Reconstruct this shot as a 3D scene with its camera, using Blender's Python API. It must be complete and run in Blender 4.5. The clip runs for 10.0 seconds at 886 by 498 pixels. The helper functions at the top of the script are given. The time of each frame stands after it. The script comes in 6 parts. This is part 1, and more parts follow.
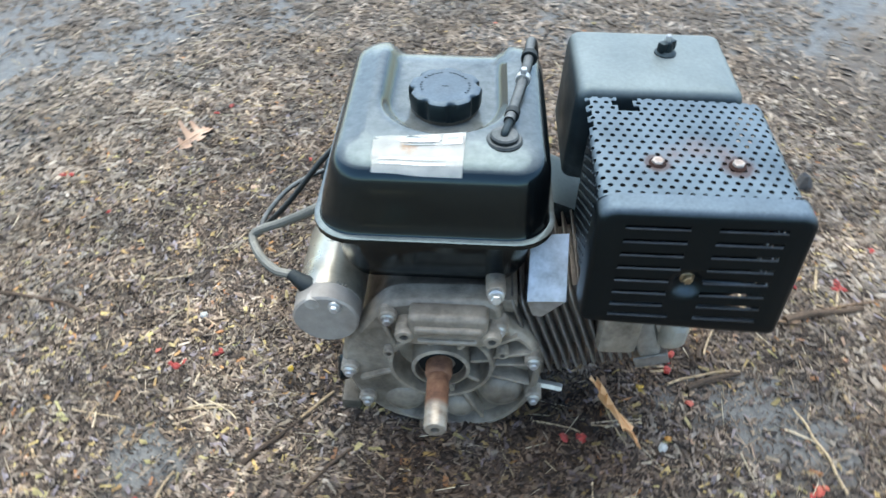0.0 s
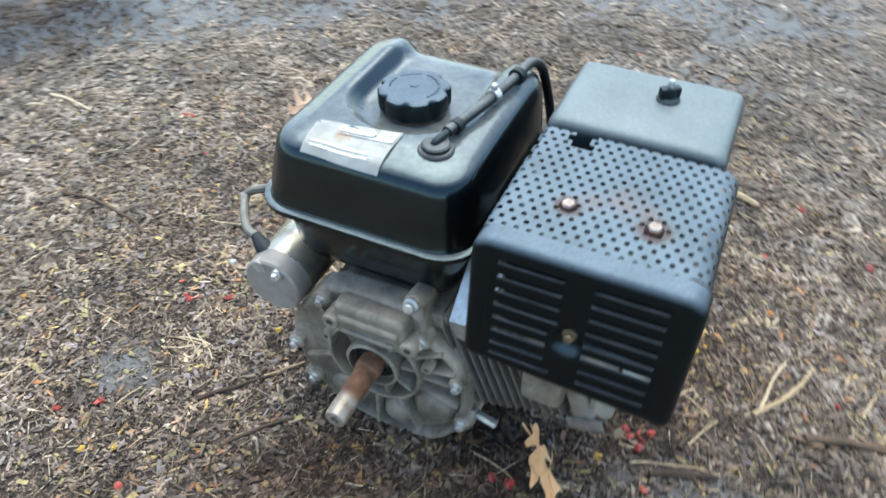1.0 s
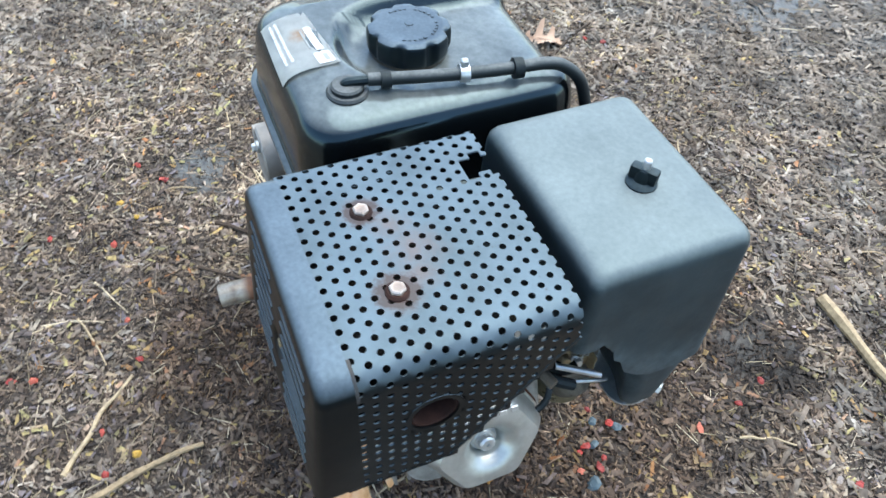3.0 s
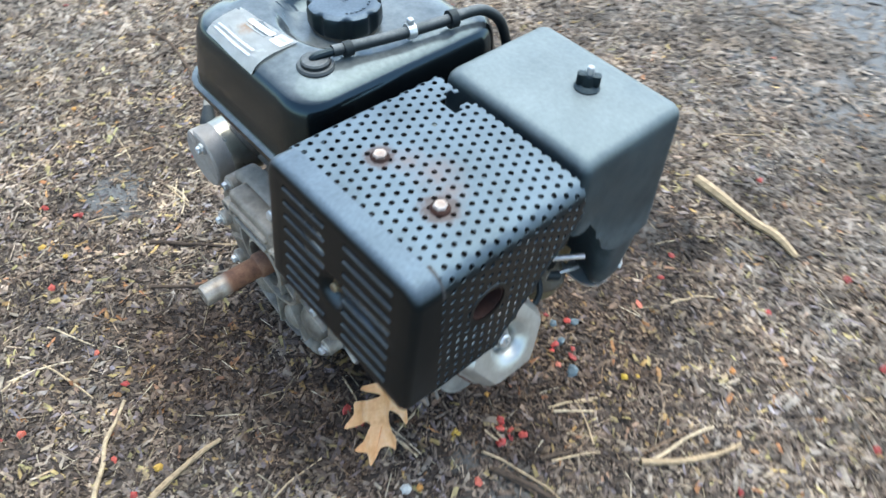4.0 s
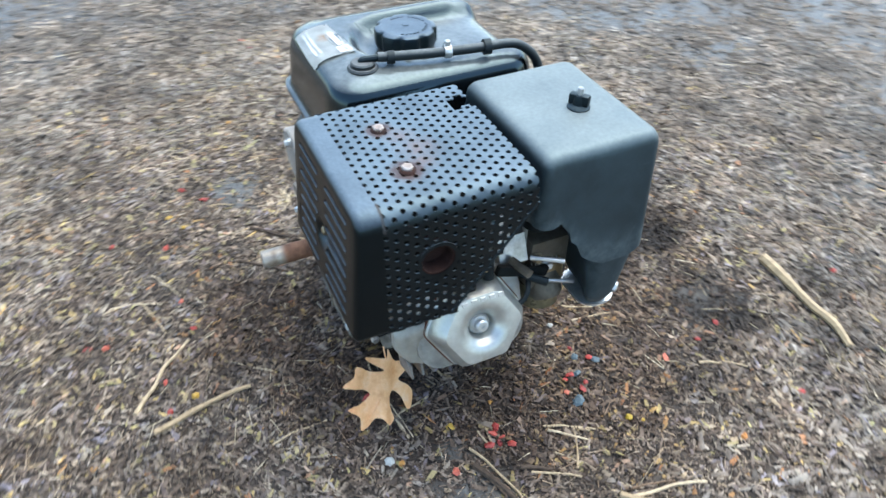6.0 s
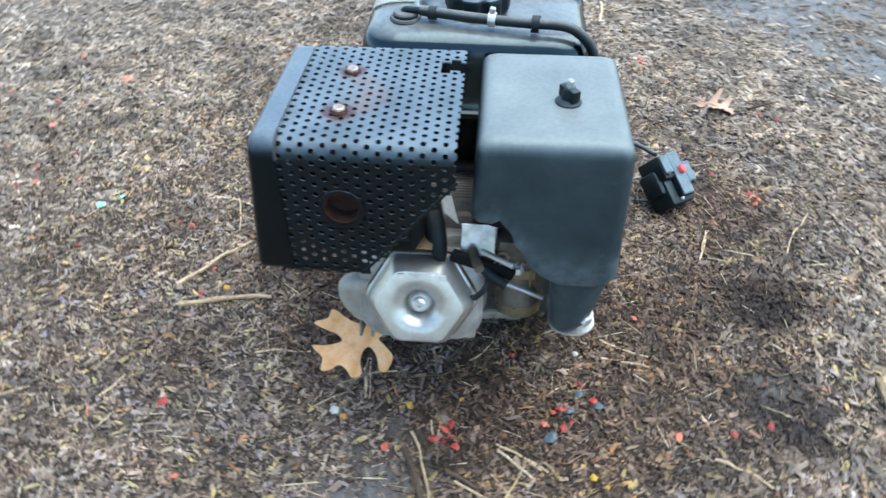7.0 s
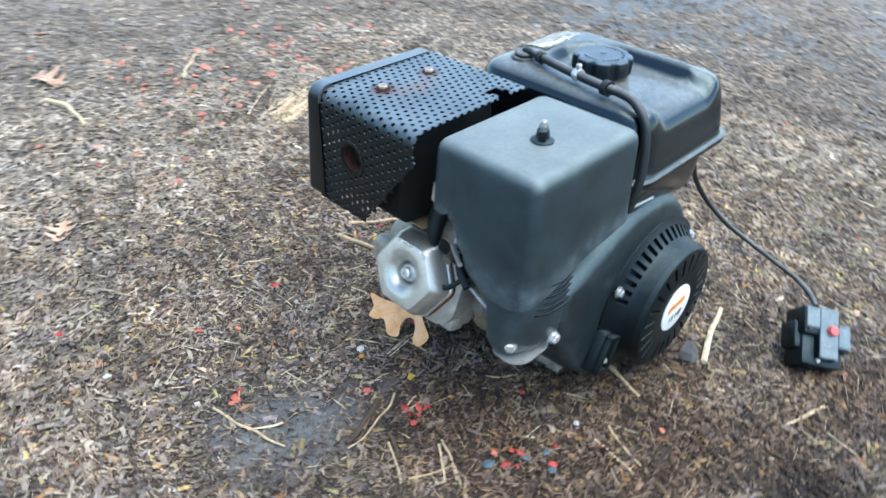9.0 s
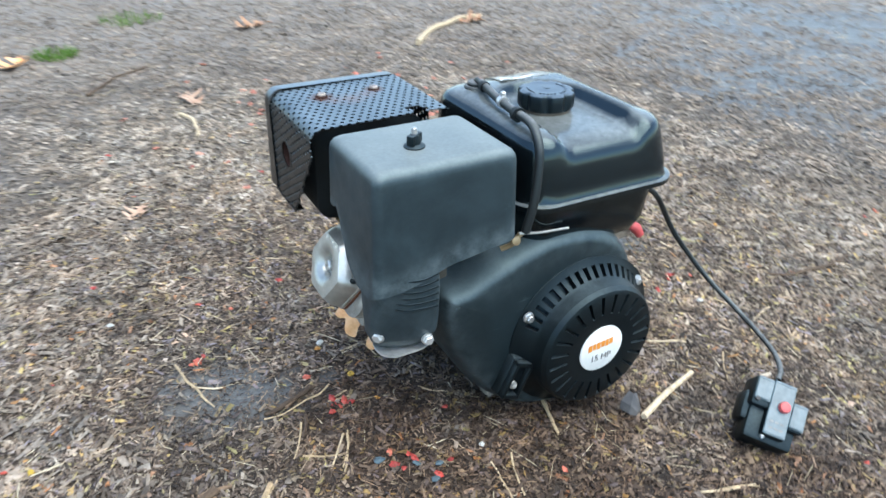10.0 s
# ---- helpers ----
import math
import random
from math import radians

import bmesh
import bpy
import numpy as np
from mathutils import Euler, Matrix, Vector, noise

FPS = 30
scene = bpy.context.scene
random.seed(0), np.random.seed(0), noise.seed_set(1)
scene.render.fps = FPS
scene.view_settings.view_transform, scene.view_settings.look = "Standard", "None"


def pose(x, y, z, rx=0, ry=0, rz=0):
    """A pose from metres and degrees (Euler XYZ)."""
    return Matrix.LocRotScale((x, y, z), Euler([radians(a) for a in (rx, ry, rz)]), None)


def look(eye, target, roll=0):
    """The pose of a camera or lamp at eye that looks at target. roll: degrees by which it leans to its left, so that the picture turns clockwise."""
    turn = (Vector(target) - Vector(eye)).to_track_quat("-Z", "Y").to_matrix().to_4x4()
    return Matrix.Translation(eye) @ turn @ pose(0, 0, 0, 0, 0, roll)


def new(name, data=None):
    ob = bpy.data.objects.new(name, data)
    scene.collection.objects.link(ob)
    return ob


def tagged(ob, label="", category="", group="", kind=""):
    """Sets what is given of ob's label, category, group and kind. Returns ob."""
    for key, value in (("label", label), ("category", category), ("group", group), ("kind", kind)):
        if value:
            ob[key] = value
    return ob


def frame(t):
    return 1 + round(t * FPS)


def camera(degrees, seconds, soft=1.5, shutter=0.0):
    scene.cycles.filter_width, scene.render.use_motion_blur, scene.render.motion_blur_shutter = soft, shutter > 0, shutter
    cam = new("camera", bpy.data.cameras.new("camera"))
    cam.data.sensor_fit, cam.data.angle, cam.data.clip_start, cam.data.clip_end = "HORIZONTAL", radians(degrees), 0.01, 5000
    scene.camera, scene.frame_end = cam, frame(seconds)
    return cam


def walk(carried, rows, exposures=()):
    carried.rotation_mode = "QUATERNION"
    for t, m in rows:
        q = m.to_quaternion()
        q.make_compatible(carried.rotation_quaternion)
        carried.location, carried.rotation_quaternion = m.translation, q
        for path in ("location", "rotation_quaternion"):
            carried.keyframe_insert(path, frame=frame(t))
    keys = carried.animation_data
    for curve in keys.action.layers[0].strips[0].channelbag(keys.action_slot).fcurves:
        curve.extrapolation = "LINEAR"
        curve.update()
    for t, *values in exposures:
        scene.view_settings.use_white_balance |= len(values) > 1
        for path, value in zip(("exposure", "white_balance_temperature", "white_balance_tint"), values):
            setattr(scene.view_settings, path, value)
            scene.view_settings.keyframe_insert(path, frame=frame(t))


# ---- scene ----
cam = camera(63.3, 10.0, shutter=0.6)
METRES, EYE, TILT, LEAN, TURN = 2.574, 0.799, 0.0, 0.0, 3.8
EXPOSURES = [(0.0, 1.6, 6760, 2), (1.5, 1.53, 6740, 2), (2.0, 1.56, 6720, 2), (3.3, 1.63, 6480, 2), (3.6, 1.66, 6490, 2), (4.0, 1.7, 6600, 2), (5.0, 1.68, 6560, 2), (6.5, 1.73, 6450, 2), (7.5, 1.75, 6450, 2), (8.5, 1.8, 6400, 2), (9.3, 1.7, 6330, 2), (9.6, 1.68, 6340, 2), (10.0, 1.64, 6510, 2)]
PATH = [
    (0, (0.059, 0.057, 0.808), (-0.072, 1.476, -0.595), 0.6),
    (0.5, (0.194, 0.09, 0.795), (-0.208, 1.459, -0.606), 0.8),
    (1, (0.321, 0.137, 0.795), (-0.354, 1.421, -0.582), -0.3),
    (1.5, (0.402, 0.283, 0.784), (-0.585, 1.436, -0.518), -0.4),
    (2, (0.468, 0.38, 0.756), (-0.645, 1.329, -0.608), 2.7),
    (2.2, (0.504, 0.408, 0.755), (-0.715, 1.215, -0.609), 2.1),
    (3.3, (0.53, 0.52, 0.774), (-0.659, 1.001, -0.761), 3.8),
    (3.5, (0.525, 0.487, 0.779), (-0.612, 1.052, -0.765), 2.6),
    (4, (0.55, 0.348, 0.788), (-0.435, 1.222, -0.717), 4.0),
    (4.5, (0.576, 0.197, 0.794), (-0.375, 1.249, -0.617), 5.6),
    (5, (0.585, 0.15, 0.788), (-0.413, 1.224, -0.572), 7.0),
    (5.2, (0.606, 0.171, 0.786), (-0.425, 1.228, -0.564), 6.9),
    (6.3, (0.823, 0.532, 0.772), (-0.665, 0.802, -0.536), -1.5),
    (6.5, (0.842, 0.602, 0.765), (-0.668, 0.676, -0.544), -1.9),
    (7, (0.8, 0.746, 0.733), (-0.689, 0.556, -0.589), -0.1),
    (7.5, (0.771, 0.824, 0.731), (-0.635, 0.474, -0.648), 1.1),
    (8, (0.793, 0.911, 0.713), (-0.562, 0.419, -0.673), 1.3),
    (8.5, (0.807, 1.053, 0.718), (-0.518, 0.244, -0.544), 2.2),
    (9, (0.739, 1.178, 0.729), (-0.392, 0.001, -0.427), 2.0),
    (9.5, (0.615, 1.319, 0.72), (-0.356, -0.034, -0.388), 2.1),
    (10, (0.52, 1.441, 0.703), (-0.246, -0.11, -0.301), 1.1),
]
walk(cam, [(t, look(eye, target, roll)) for t, eye, target, roll in PATH], EXPOSURES)

SOLAR = (70.0, 20.0)   # elevation of the bright part of the overcast sky, and its bearing from +y towards -x, degrees

# ---- world and light ----
world = bpy.data.worlds.new("overcast_sky")
scene.world = world
world.use_nodes = True
wt = world.node_tree
sky = wt.nodes.new("ShaderNodeTexSky")
sky.sky_type, sky.sun_disc = "NISHITA", False
sky.sun_elevation, sky.sun_rotation = radians(SOLAR[0]), radians(-SOLAR[1])
sky.air_density, sky.dust_density, sky.ozone_density = 1.0, 1.2, 2.0
wt.nodes["Background"].inputs["Strength"].default_value = 0.15
wt.links.new(sky.outputs[0], wt.nodes["Background"].inputs["Color"])
lamp = bpy.data.lights.new("veiled_sun", "SUN")
lamp.energy, lamp.angle, lamp.color = 1.5, radians(70), (1.0, 0.97, 0.93)
sun = new("veiled_sun", lamp)
a_e, a_b = radians(SOLAR[0]), radians(SOLAR[1])
sun.matrix_world = look((0, 0, 5), Vector((0, 0, 5)) - Vector((-math.sin(a_b) * math.cos(a_e), math.cos(a_b) * math.cos(a_e), math.sin(a_e))))


# ---- materials ----
MUD = ((0.04, 1.11, 0.0), (0.21, 1.09, 0.0), (-1.39, 1.0, 0.0), (-1.22, 1.2, 0.0))   # black wet soil


class Mat:
    """A small node-material builder."""

    def __init__(self, name, rough=0.5, metal=0.0, spec=0.5):
        self.m = bpy.data.materials.new(name)
        self.m.use_nodes = True
        self.t = self.m.node_tree
        self.b = self.t.nodes["Principled BSDF"]
        self.b.inputs["Roughness"].default_value = rough
        self.b.inputs["Metallic"].default_value = metal
        self.b.inputs["Specular IOR Level"].default_value = spec
        self.co = self.t.nodes.new("ShaderNodeTexCoord").outputs["Object"]

    def node(self, kind, **values):
        n = self.t.nodes.new(kind)
        for k, v in values.items():
            n.inputs[k].default_value = v
        return n

    def link(self, a, b):
        self.t.links.new(a, b)

    def noise(self, scale, detail=4.0, rough=0.6, stretch=None, distort=0.0):
        n = self.node("ShaderNodeTexNoise", Scale=scale, Detail=detail, Roughness=rough, Distortion=distort)
        if stretch:
            mp = self.t.nodes.new("ShaderNodeMapping")
            mp.inputs["Scale"].default_value = stretch
            self.link(self.co, mp.inputs["Vector"])
            self.link(mp.outputs[0], n.inputs["Vector"])
        else:
            self.link(self.co, n.inputs["Vector"])
        return n.outputs["Fac"]

    def ramp(self, src, stops):
        r = self.t.nodes.new("ShaderNodeValToRGB")
        el = r.color_ramp.elements
        while len(el) < len(stops):
            el.new(0.5)
        for e, (p, c) in zip(el, stops):
            e.position = p
            e.color = (*c, 1) if isinstance(c, tuple) else (c, c, c, 1)
        self.link(src, r.inputs["Fac"])
        return r.outputs["Color"]

    def mix(self, fac, a, b):
        n = self.t.nodes.new("ShaderNodeMix")
        n.data_type = "RGBA"
        for val, sock in ((fac, n.inputs[0]), (a, n.inputs[6]), (b, n.inputs[7])):
            if isinstance(val, tuple):
                sock.default_value = (*val, 1)
            elif isinstance(val, float):
                sock.default_value = val
            else:
                self.link(val, sock)
        return n.outputs[2]

    def mul(self, a, b, op="MULTIPLY"):
        n = self.t.nodes.new("ShaderNodeMath")
        n.operation = op
        for val, sock in ((a, n.inputs[0]), (b, n.inputs[1])):
            if isinstance(val, float):
                sock.default_value = val
            else:
                self.link(val, sock)
        return n.outputs[0]

    def near(self, point, radius):
        """1 at a point, falling to 0 at the radius."""
        d = self.node("ShaderNodeVectorMath")
        d.operation = "DISTANCE"
        self.link(self.co, d.inputs[0])
        d.inputs[1].default_value = point
        r = self.node("ShaderNodeMapRange")
        r.inputs["From Min"].default_value, r.inputs["From Max"].default_value = radius, 0.0
        self.link(d.outputs["Value"], r.inputs["Value"])
        return r.outputs[0]

    def earth_tone(self):
        """Tone of the ground: 1, and darker in muddy patches and in others round the engine."""
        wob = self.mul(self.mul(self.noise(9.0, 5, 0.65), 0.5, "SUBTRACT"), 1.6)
        dark_earth = None
        # spots of darker ground, most of them close round the engine
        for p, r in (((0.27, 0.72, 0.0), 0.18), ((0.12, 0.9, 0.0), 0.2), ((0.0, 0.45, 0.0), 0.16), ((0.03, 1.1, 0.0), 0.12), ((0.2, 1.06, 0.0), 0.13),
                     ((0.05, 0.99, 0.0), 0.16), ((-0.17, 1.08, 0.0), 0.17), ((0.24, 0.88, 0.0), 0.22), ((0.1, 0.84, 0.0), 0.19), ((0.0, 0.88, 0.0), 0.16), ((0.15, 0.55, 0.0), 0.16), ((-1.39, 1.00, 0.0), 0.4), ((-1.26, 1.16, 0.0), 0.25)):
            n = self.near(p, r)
            dark_earth = n if dark_earth is None else self.mul(dark_earth, n, "MAXIMUM")
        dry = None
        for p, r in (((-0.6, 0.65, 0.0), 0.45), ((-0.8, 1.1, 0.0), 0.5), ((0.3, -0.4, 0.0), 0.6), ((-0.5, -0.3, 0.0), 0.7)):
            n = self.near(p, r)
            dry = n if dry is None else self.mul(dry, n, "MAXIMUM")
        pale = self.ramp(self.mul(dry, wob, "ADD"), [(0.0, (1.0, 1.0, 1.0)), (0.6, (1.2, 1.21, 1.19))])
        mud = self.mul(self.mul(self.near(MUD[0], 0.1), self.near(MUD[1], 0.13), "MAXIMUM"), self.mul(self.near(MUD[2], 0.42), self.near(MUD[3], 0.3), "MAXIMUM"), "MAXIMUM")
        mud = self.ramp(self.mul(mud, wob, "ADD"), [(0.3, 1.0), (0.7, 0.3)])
        return self.times(mud, self.earth_patches(dark_earth, wob, pale))

    def earth_patches(self, dark_earth, wob, pale):
        return self.times(self.ramp(self.mul(dark_earth, wob, "ADD"), [(0.08, (1.0, 1.0, 1.0)), (0.6, (0.55, 0.475, 0.42))]), pale)

    def times(self, a, b):
        n = self.t.nodes.new("ShaderNodeMix")
        n.data_type, n.blend_type = "RGBA", "MULTIPLY"
        n.inputs[0].default_value = 1.0
        self.link(a, n.inputs[6])
        self.link(b, n.inputs[7])
        return n.outputs[2]

    def color(self, src):
        if isinstance(src, tuple):
            self.b.inputs["Base Color"].default_value = (*src, 1)
        else:
            self.link(src, self.b.inputs["Base Color"])
        return self

    def rough(self, src):
        self.link(src, self.b.inputs["Roughness"])
        return self

    def bump(self, src, strength=0.3, dist=0.001):
        n = self.node("ShaderNodeBump", Strength=strength, Distance=dist)
        self.link(src, n.inputs["Height"])
        self.link(n.outputs[0], self.b.inputs["Normal"])
        return self


def worn_edges(m, lo=0.53, hi=0.6):
    """1 on sharp outer edges, broken up by noise."""
    p = m.t.nodes.new("ShaderNodeNewGeometry").outputs["Pointiness"]
    return m.mul(m.ramp(p, [(lo, 0.0), (hi, 1.0)]), m.ramp(m.noise(60, 5, 0.7), [(0.35, 0.1), (0.65, 1.0)]))


def island_random(m):
    return m.t.nodes.new("ShaderNodeNewGeometry").outputs["Random Per Island"]


def object_random(m):
    return m.t.nodes.new("ShaderNodeObjectInfo").outputs["Random"]


def dusty_sheen_black(name, base, dust_sheen, rough_lo, rough_hi, spec, scale=14.0, amount=0.5, least=0.15, flat=0.35):
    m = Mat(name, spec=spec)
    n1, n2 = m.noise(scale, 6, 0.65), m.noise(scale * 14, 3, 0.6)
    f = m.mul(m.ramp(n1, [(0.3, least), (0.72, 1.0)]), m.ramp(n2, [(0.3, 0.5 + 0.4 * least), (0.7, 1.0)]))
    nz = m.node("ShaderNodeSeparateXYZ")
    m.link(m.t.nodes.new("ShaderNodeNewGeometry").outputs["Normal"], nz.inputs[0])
    # pale tone of upward faces: settled dust plus painted reflection of the sky
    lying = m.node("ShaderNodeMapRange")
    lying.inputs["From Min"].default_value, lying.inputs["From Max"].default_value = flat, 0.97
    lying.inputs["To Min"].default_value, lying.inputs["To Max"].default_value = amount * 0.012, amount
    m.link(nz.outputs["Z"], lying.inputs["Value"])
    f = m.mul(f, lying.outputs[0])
    m.color(m.mix(f, base, dust_sheen))
    # gloss tinted blue, standing in for a bluer sky in the reflections
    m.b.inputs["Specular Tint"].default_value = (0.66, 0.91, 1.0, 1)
    m.rough(m.ramp(n1, [(0.3, rough_lo), (0.7, rough_hi)]))
    return m.bump(n2, 0.06, 0.0006)


M_TANK = dusty_sheen_black("tank_enamel", (0.0012, 0.0018, 0.0025), (0.215, 0.234, 0.226), 0.1, 0.24, 0.66, 9.0, 0.92, 0.4, 0.7).m
M_FLANGE = dusty_sheen_black("worn_flange_enamel", (0.02, 0.023, 0.025), (0.27, 0.285, 0.29), 0.2, 0.4, 0.5, 30.0, 0.9, 0.3).m
M_PLASTIC = dusty_sheen_black("black_plastic", (0.0028, 0.0042, 0.0052), (0.098, 0.128, 0.142), 0.36, 0.52, 0.26, 18.0, 0.6).m
M_CAP = dusty_sheen_black("cap_plastic", (0.0022, 0.003, 0.004), (0.145, 0.185, 0.228), 0.3, 0.45, 0.35, 25.0, 0.88, 0.55).m
# blue-grey second colour paints the sky's sheen on the rim's top
M_SHIELD_B = dusty_sheen_black("shield_enamel", (0.0011, 0.0017, 0.0023), (0.168, 0.215, 0.258), 0.26, 0.38, 0.25, 22.0, 0.88, 0.62).m
# lips coloured paler to draw the light they catch above each slot
M_LIP = dusty_sheen_black("slot_lip_enamel", (0.012, 0.014, 0.016), (0.2, 0.215, 0.23), 0.3, 0.45, 0.4, 30.0, 0.5).m
M_RUBBER = dusty_sheen_black("rubber", (0.008, 0.0085, 0.009), (0.1, 0.1, 0.095), 0.5, 0.7, 0.3, 30.0, 0.55).m
M_LEAD = dusty_sheen_black("dusty_lead_rubber", (0.11, 0.105, 0.09), (0.34, 0.32, 0.27), 0.55, 0.75, 0.4, 30.0, 0.9).m
M_HOSE = dusty_sheen_black("dusty_hose_rubber", (0.014, 0.015, 0.015), (0.3, 0.305, 0.295), 0.4, 0.65, 0.3, 26.0, 0.75, 0.25).m
M_DARK = dusty_sheen_black("sooty_steel", (0.006, 0.0055, 0.005), (0.05, 0.035, 0.025), 0.6, 0.8, 0.2, 25.0, 0.5).m


def make_scuffed(name, lo, hi, dust_sheen, scuffs):
    """Grey-black moulded plastic: dust and painted sky sheen on top, with scuffs and fine scratches."""
    m = Mat(name, spec=0.45)
    n1, n2, n4 = m.noise(16, 6, 0.65), m.noise(220, 3, 0.6), m.noise(10, 5, 0.65, distort=0.4)
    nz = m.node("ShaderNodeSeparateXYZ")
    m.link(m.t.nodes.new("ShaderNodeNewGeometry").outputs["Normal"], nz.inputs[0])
    # upward faces take the pale colour: dust, and sky reflection painted in
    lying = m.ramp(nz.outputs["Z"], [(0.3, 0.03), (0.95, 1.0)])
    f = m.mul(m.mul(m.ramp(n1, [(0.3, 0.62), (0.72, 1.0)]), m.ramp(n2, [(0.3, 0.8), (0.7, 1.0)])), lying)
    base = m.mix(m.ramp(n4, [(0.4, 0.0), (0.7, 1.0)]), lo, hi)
    scuff = m.mul(m.ramp(m.noise(1.0, 5, 0.7, stretch=(25, 25, 190), distort=0.6), [(0.6, 0.0), (0.74, 1.0)]), m.ramp(m.noise(9, 3, 0.6), [(0.5, 0.0), (0.68, 1.0)]))
    scuff = m.mul(m.mul(scuff, m.mul(m.ramp(m.noise(38, 6, 0.75), [(0.66, 0.0), (0.74, 1.0)]), 0.7), "MAXIMUM"), scuffs)
    worn = m.mul(worn_edges(m, 0.51, 0.56), 0.35)
    c = m.mix(f, m.mix(worn, m.mix(scuff, base, (0.14, 0.18, 0.19)), (0.17, 0.21, 0.222)), dust_sheen)
    m.color(c)
    # reflections coloured bluish in place of a bluer sky
    m.b.inputs["Specular Tint"].default_value = (0.66, 0.91, 1.0, 1)
    m.rough(m.ramp(n1, [(0.3, 0.36), (0.7, 0.55)]))
    return m.bump(n2, 0.14, 0.0006).m


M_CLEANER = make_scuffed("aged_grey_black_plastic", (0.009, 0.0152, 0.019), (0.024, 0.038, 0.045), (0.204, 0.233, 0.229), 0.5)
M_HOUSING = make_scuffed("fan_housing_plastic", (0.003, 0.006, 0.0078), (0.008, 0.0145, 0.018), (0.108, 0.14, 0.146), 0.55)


def make_shield():
    m = Mat("perforated_enamel", spec=0.4)
    n1, n2 = m.noise(20, 6, 0.6), m.noise(160, 3, 0.6)
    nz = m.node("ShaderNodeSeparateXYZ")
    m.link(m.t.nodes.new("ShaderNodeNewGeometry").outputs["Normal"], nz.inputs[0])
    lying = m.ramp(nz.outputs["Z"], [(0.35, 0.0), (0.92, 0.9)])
    # sky reflection painted pale blue on upward faces, along with some dust
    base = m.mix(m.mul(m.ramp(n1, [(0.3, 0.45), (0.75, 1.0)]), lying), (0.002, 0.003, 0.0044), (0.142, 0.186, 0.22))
    stain = m.mul(m.near((0.254, -0.084, 0.412), 0.03), m.near((0.183, -0.084, 0.412), 0.024), "MAXIMUM")
    for p, r in (((0.225, -0.062, 0.412), 0.036), ((0.245, -0.066, 0.412), 0.026), ((0.2, -0.07, 0.412), 0.026)):
        stain = m.mul(stain, m.near(p, r), "MAXIMUM")
    stain = m.mul(m.ramp(m.mul(stain, m.noise(75, 6, 0.75)), [(0.14, 0.0), (0.5, 1.0)]), 0.52)
    scab = m.ramp(m.mul(m.mul(m.near((0.254, -0.084, 0.412), 0.019), m.near((0.183, -0.084, 0.412), 0.016), "MAXIMUM"), m.noise(140, 4, 0.7), "ADD"), [(0.62, 0.0), (0.85, 1.0)])
    c = m.mix(stain, base, (0.15, 0.075, 0.05))
    m.color(m.mix(m.mul(scab, 0.8), c, (0.05, 0.018, 0.01)))
    # blue gloss tint imitates the colour of the sky it mirrors
    m.b.inputs["Specular Tint"].default_value = (0.66, 0.91, 1.0, 1)
    m.rough(m.ramp(n1, [(0.3, 0.28), (0.7, 0.44)]))
    return m.bump(n2, 0.06, 0.0005).m


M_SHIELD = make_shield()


def make_alloy(name, lo, hi, metal, rlo, rhi):
    m = Mat(name, metal=metal, spec=0.5)
    n1, n2, n3 = m.noise(26, 6, 0.65), m.noise(420, 3, 0.6), m.noise(9, 4, 0.6)
    c = m.ramp(n1, [(0.3, lo), (0.72, hi)])
    grime = m.mul(m.ramp(n3, [(0.45, 0.0), (0.68, 1.0)]), 0.65)
    m.color(m.mix(m.mul(worn_edges(m), 0.6), m.mix(grime, c, (0.075, 0.058, 0.042)), tuple(min(0.8, v * 1.5) for v in hi)))
    m.rough(m.ramp(n1, [(0.3, rhi), (0.75, rlo)]))
    cast = metal < 0.6
    return m.bump(m.mul(n2, m.mul(n1, 1.6), "ADD"), 0.5 if cast else 0.12, 0.0011 if cast else 0.0006).m


M_ALLOY = make_alloy("cast_alloy", (0.08, 0.066, 0.05), (0.4, 0.345, 0.275), 0.12, 0.36, 0.58)
M_GRIMY = make_alloy("grimy_alloy", (0.03, 0.026, 0.02), (0.15, 0.13, 0.1), 0.35, 0.4, 0.65)
M_PALEHEAD = make_alloy("pale_head_alloy", (0.24, 0.22, 0.18), (0.46, 0.425, 0.355), 0.1, 0.35, 0.5)
M_HEAD = make_alloy("head_alloy", (0.17, 0.165, 0.15), (0.46, 0.45, 0.41), 0.45, 0.32, 0.52)
M_FIN = make_alloy("fin_alloy", (0.06, 0.054, 0.047), (0.25, 0.228, 0.205), 0.4, 0.4, 0.6)
M_ZINC = make_alloy("zinc_steel", (0.36, 0.365, 0.35), (0.66, 0.67, 0.65), 0.75, 0.26, 0.45)
M_COVER = make_alloy("rocker_cover_steel", (0.4, 0.4, 0.365), (0.66, 0.665, 0.625), 0.75, 0.26, 0.44)
M_STARTER = make_alloy("starter_shell", (0.36, 0.33, 0.26), (0.62, 0.585, 0.49), 0.75, 0.22, 0.38)
M_STARTER_END = make_alloy("starter_endcap", (0.27, 0.245, 0.215), (0.38, 0.35, 0.315), 0.2, 0.45, 0.6)
M_BOWL = make_alloy("grimy_bowl", (0.05, 0.045, 0.026), (0.24, 0.215, 0.135), 0.6, 0.2, 0.42)
M_BRASS = make_alloy("dull_brass", (0.13, 0.09, 0.045), (0.34, 0.26, 0.15), 0.6, 0.3, 0.5)


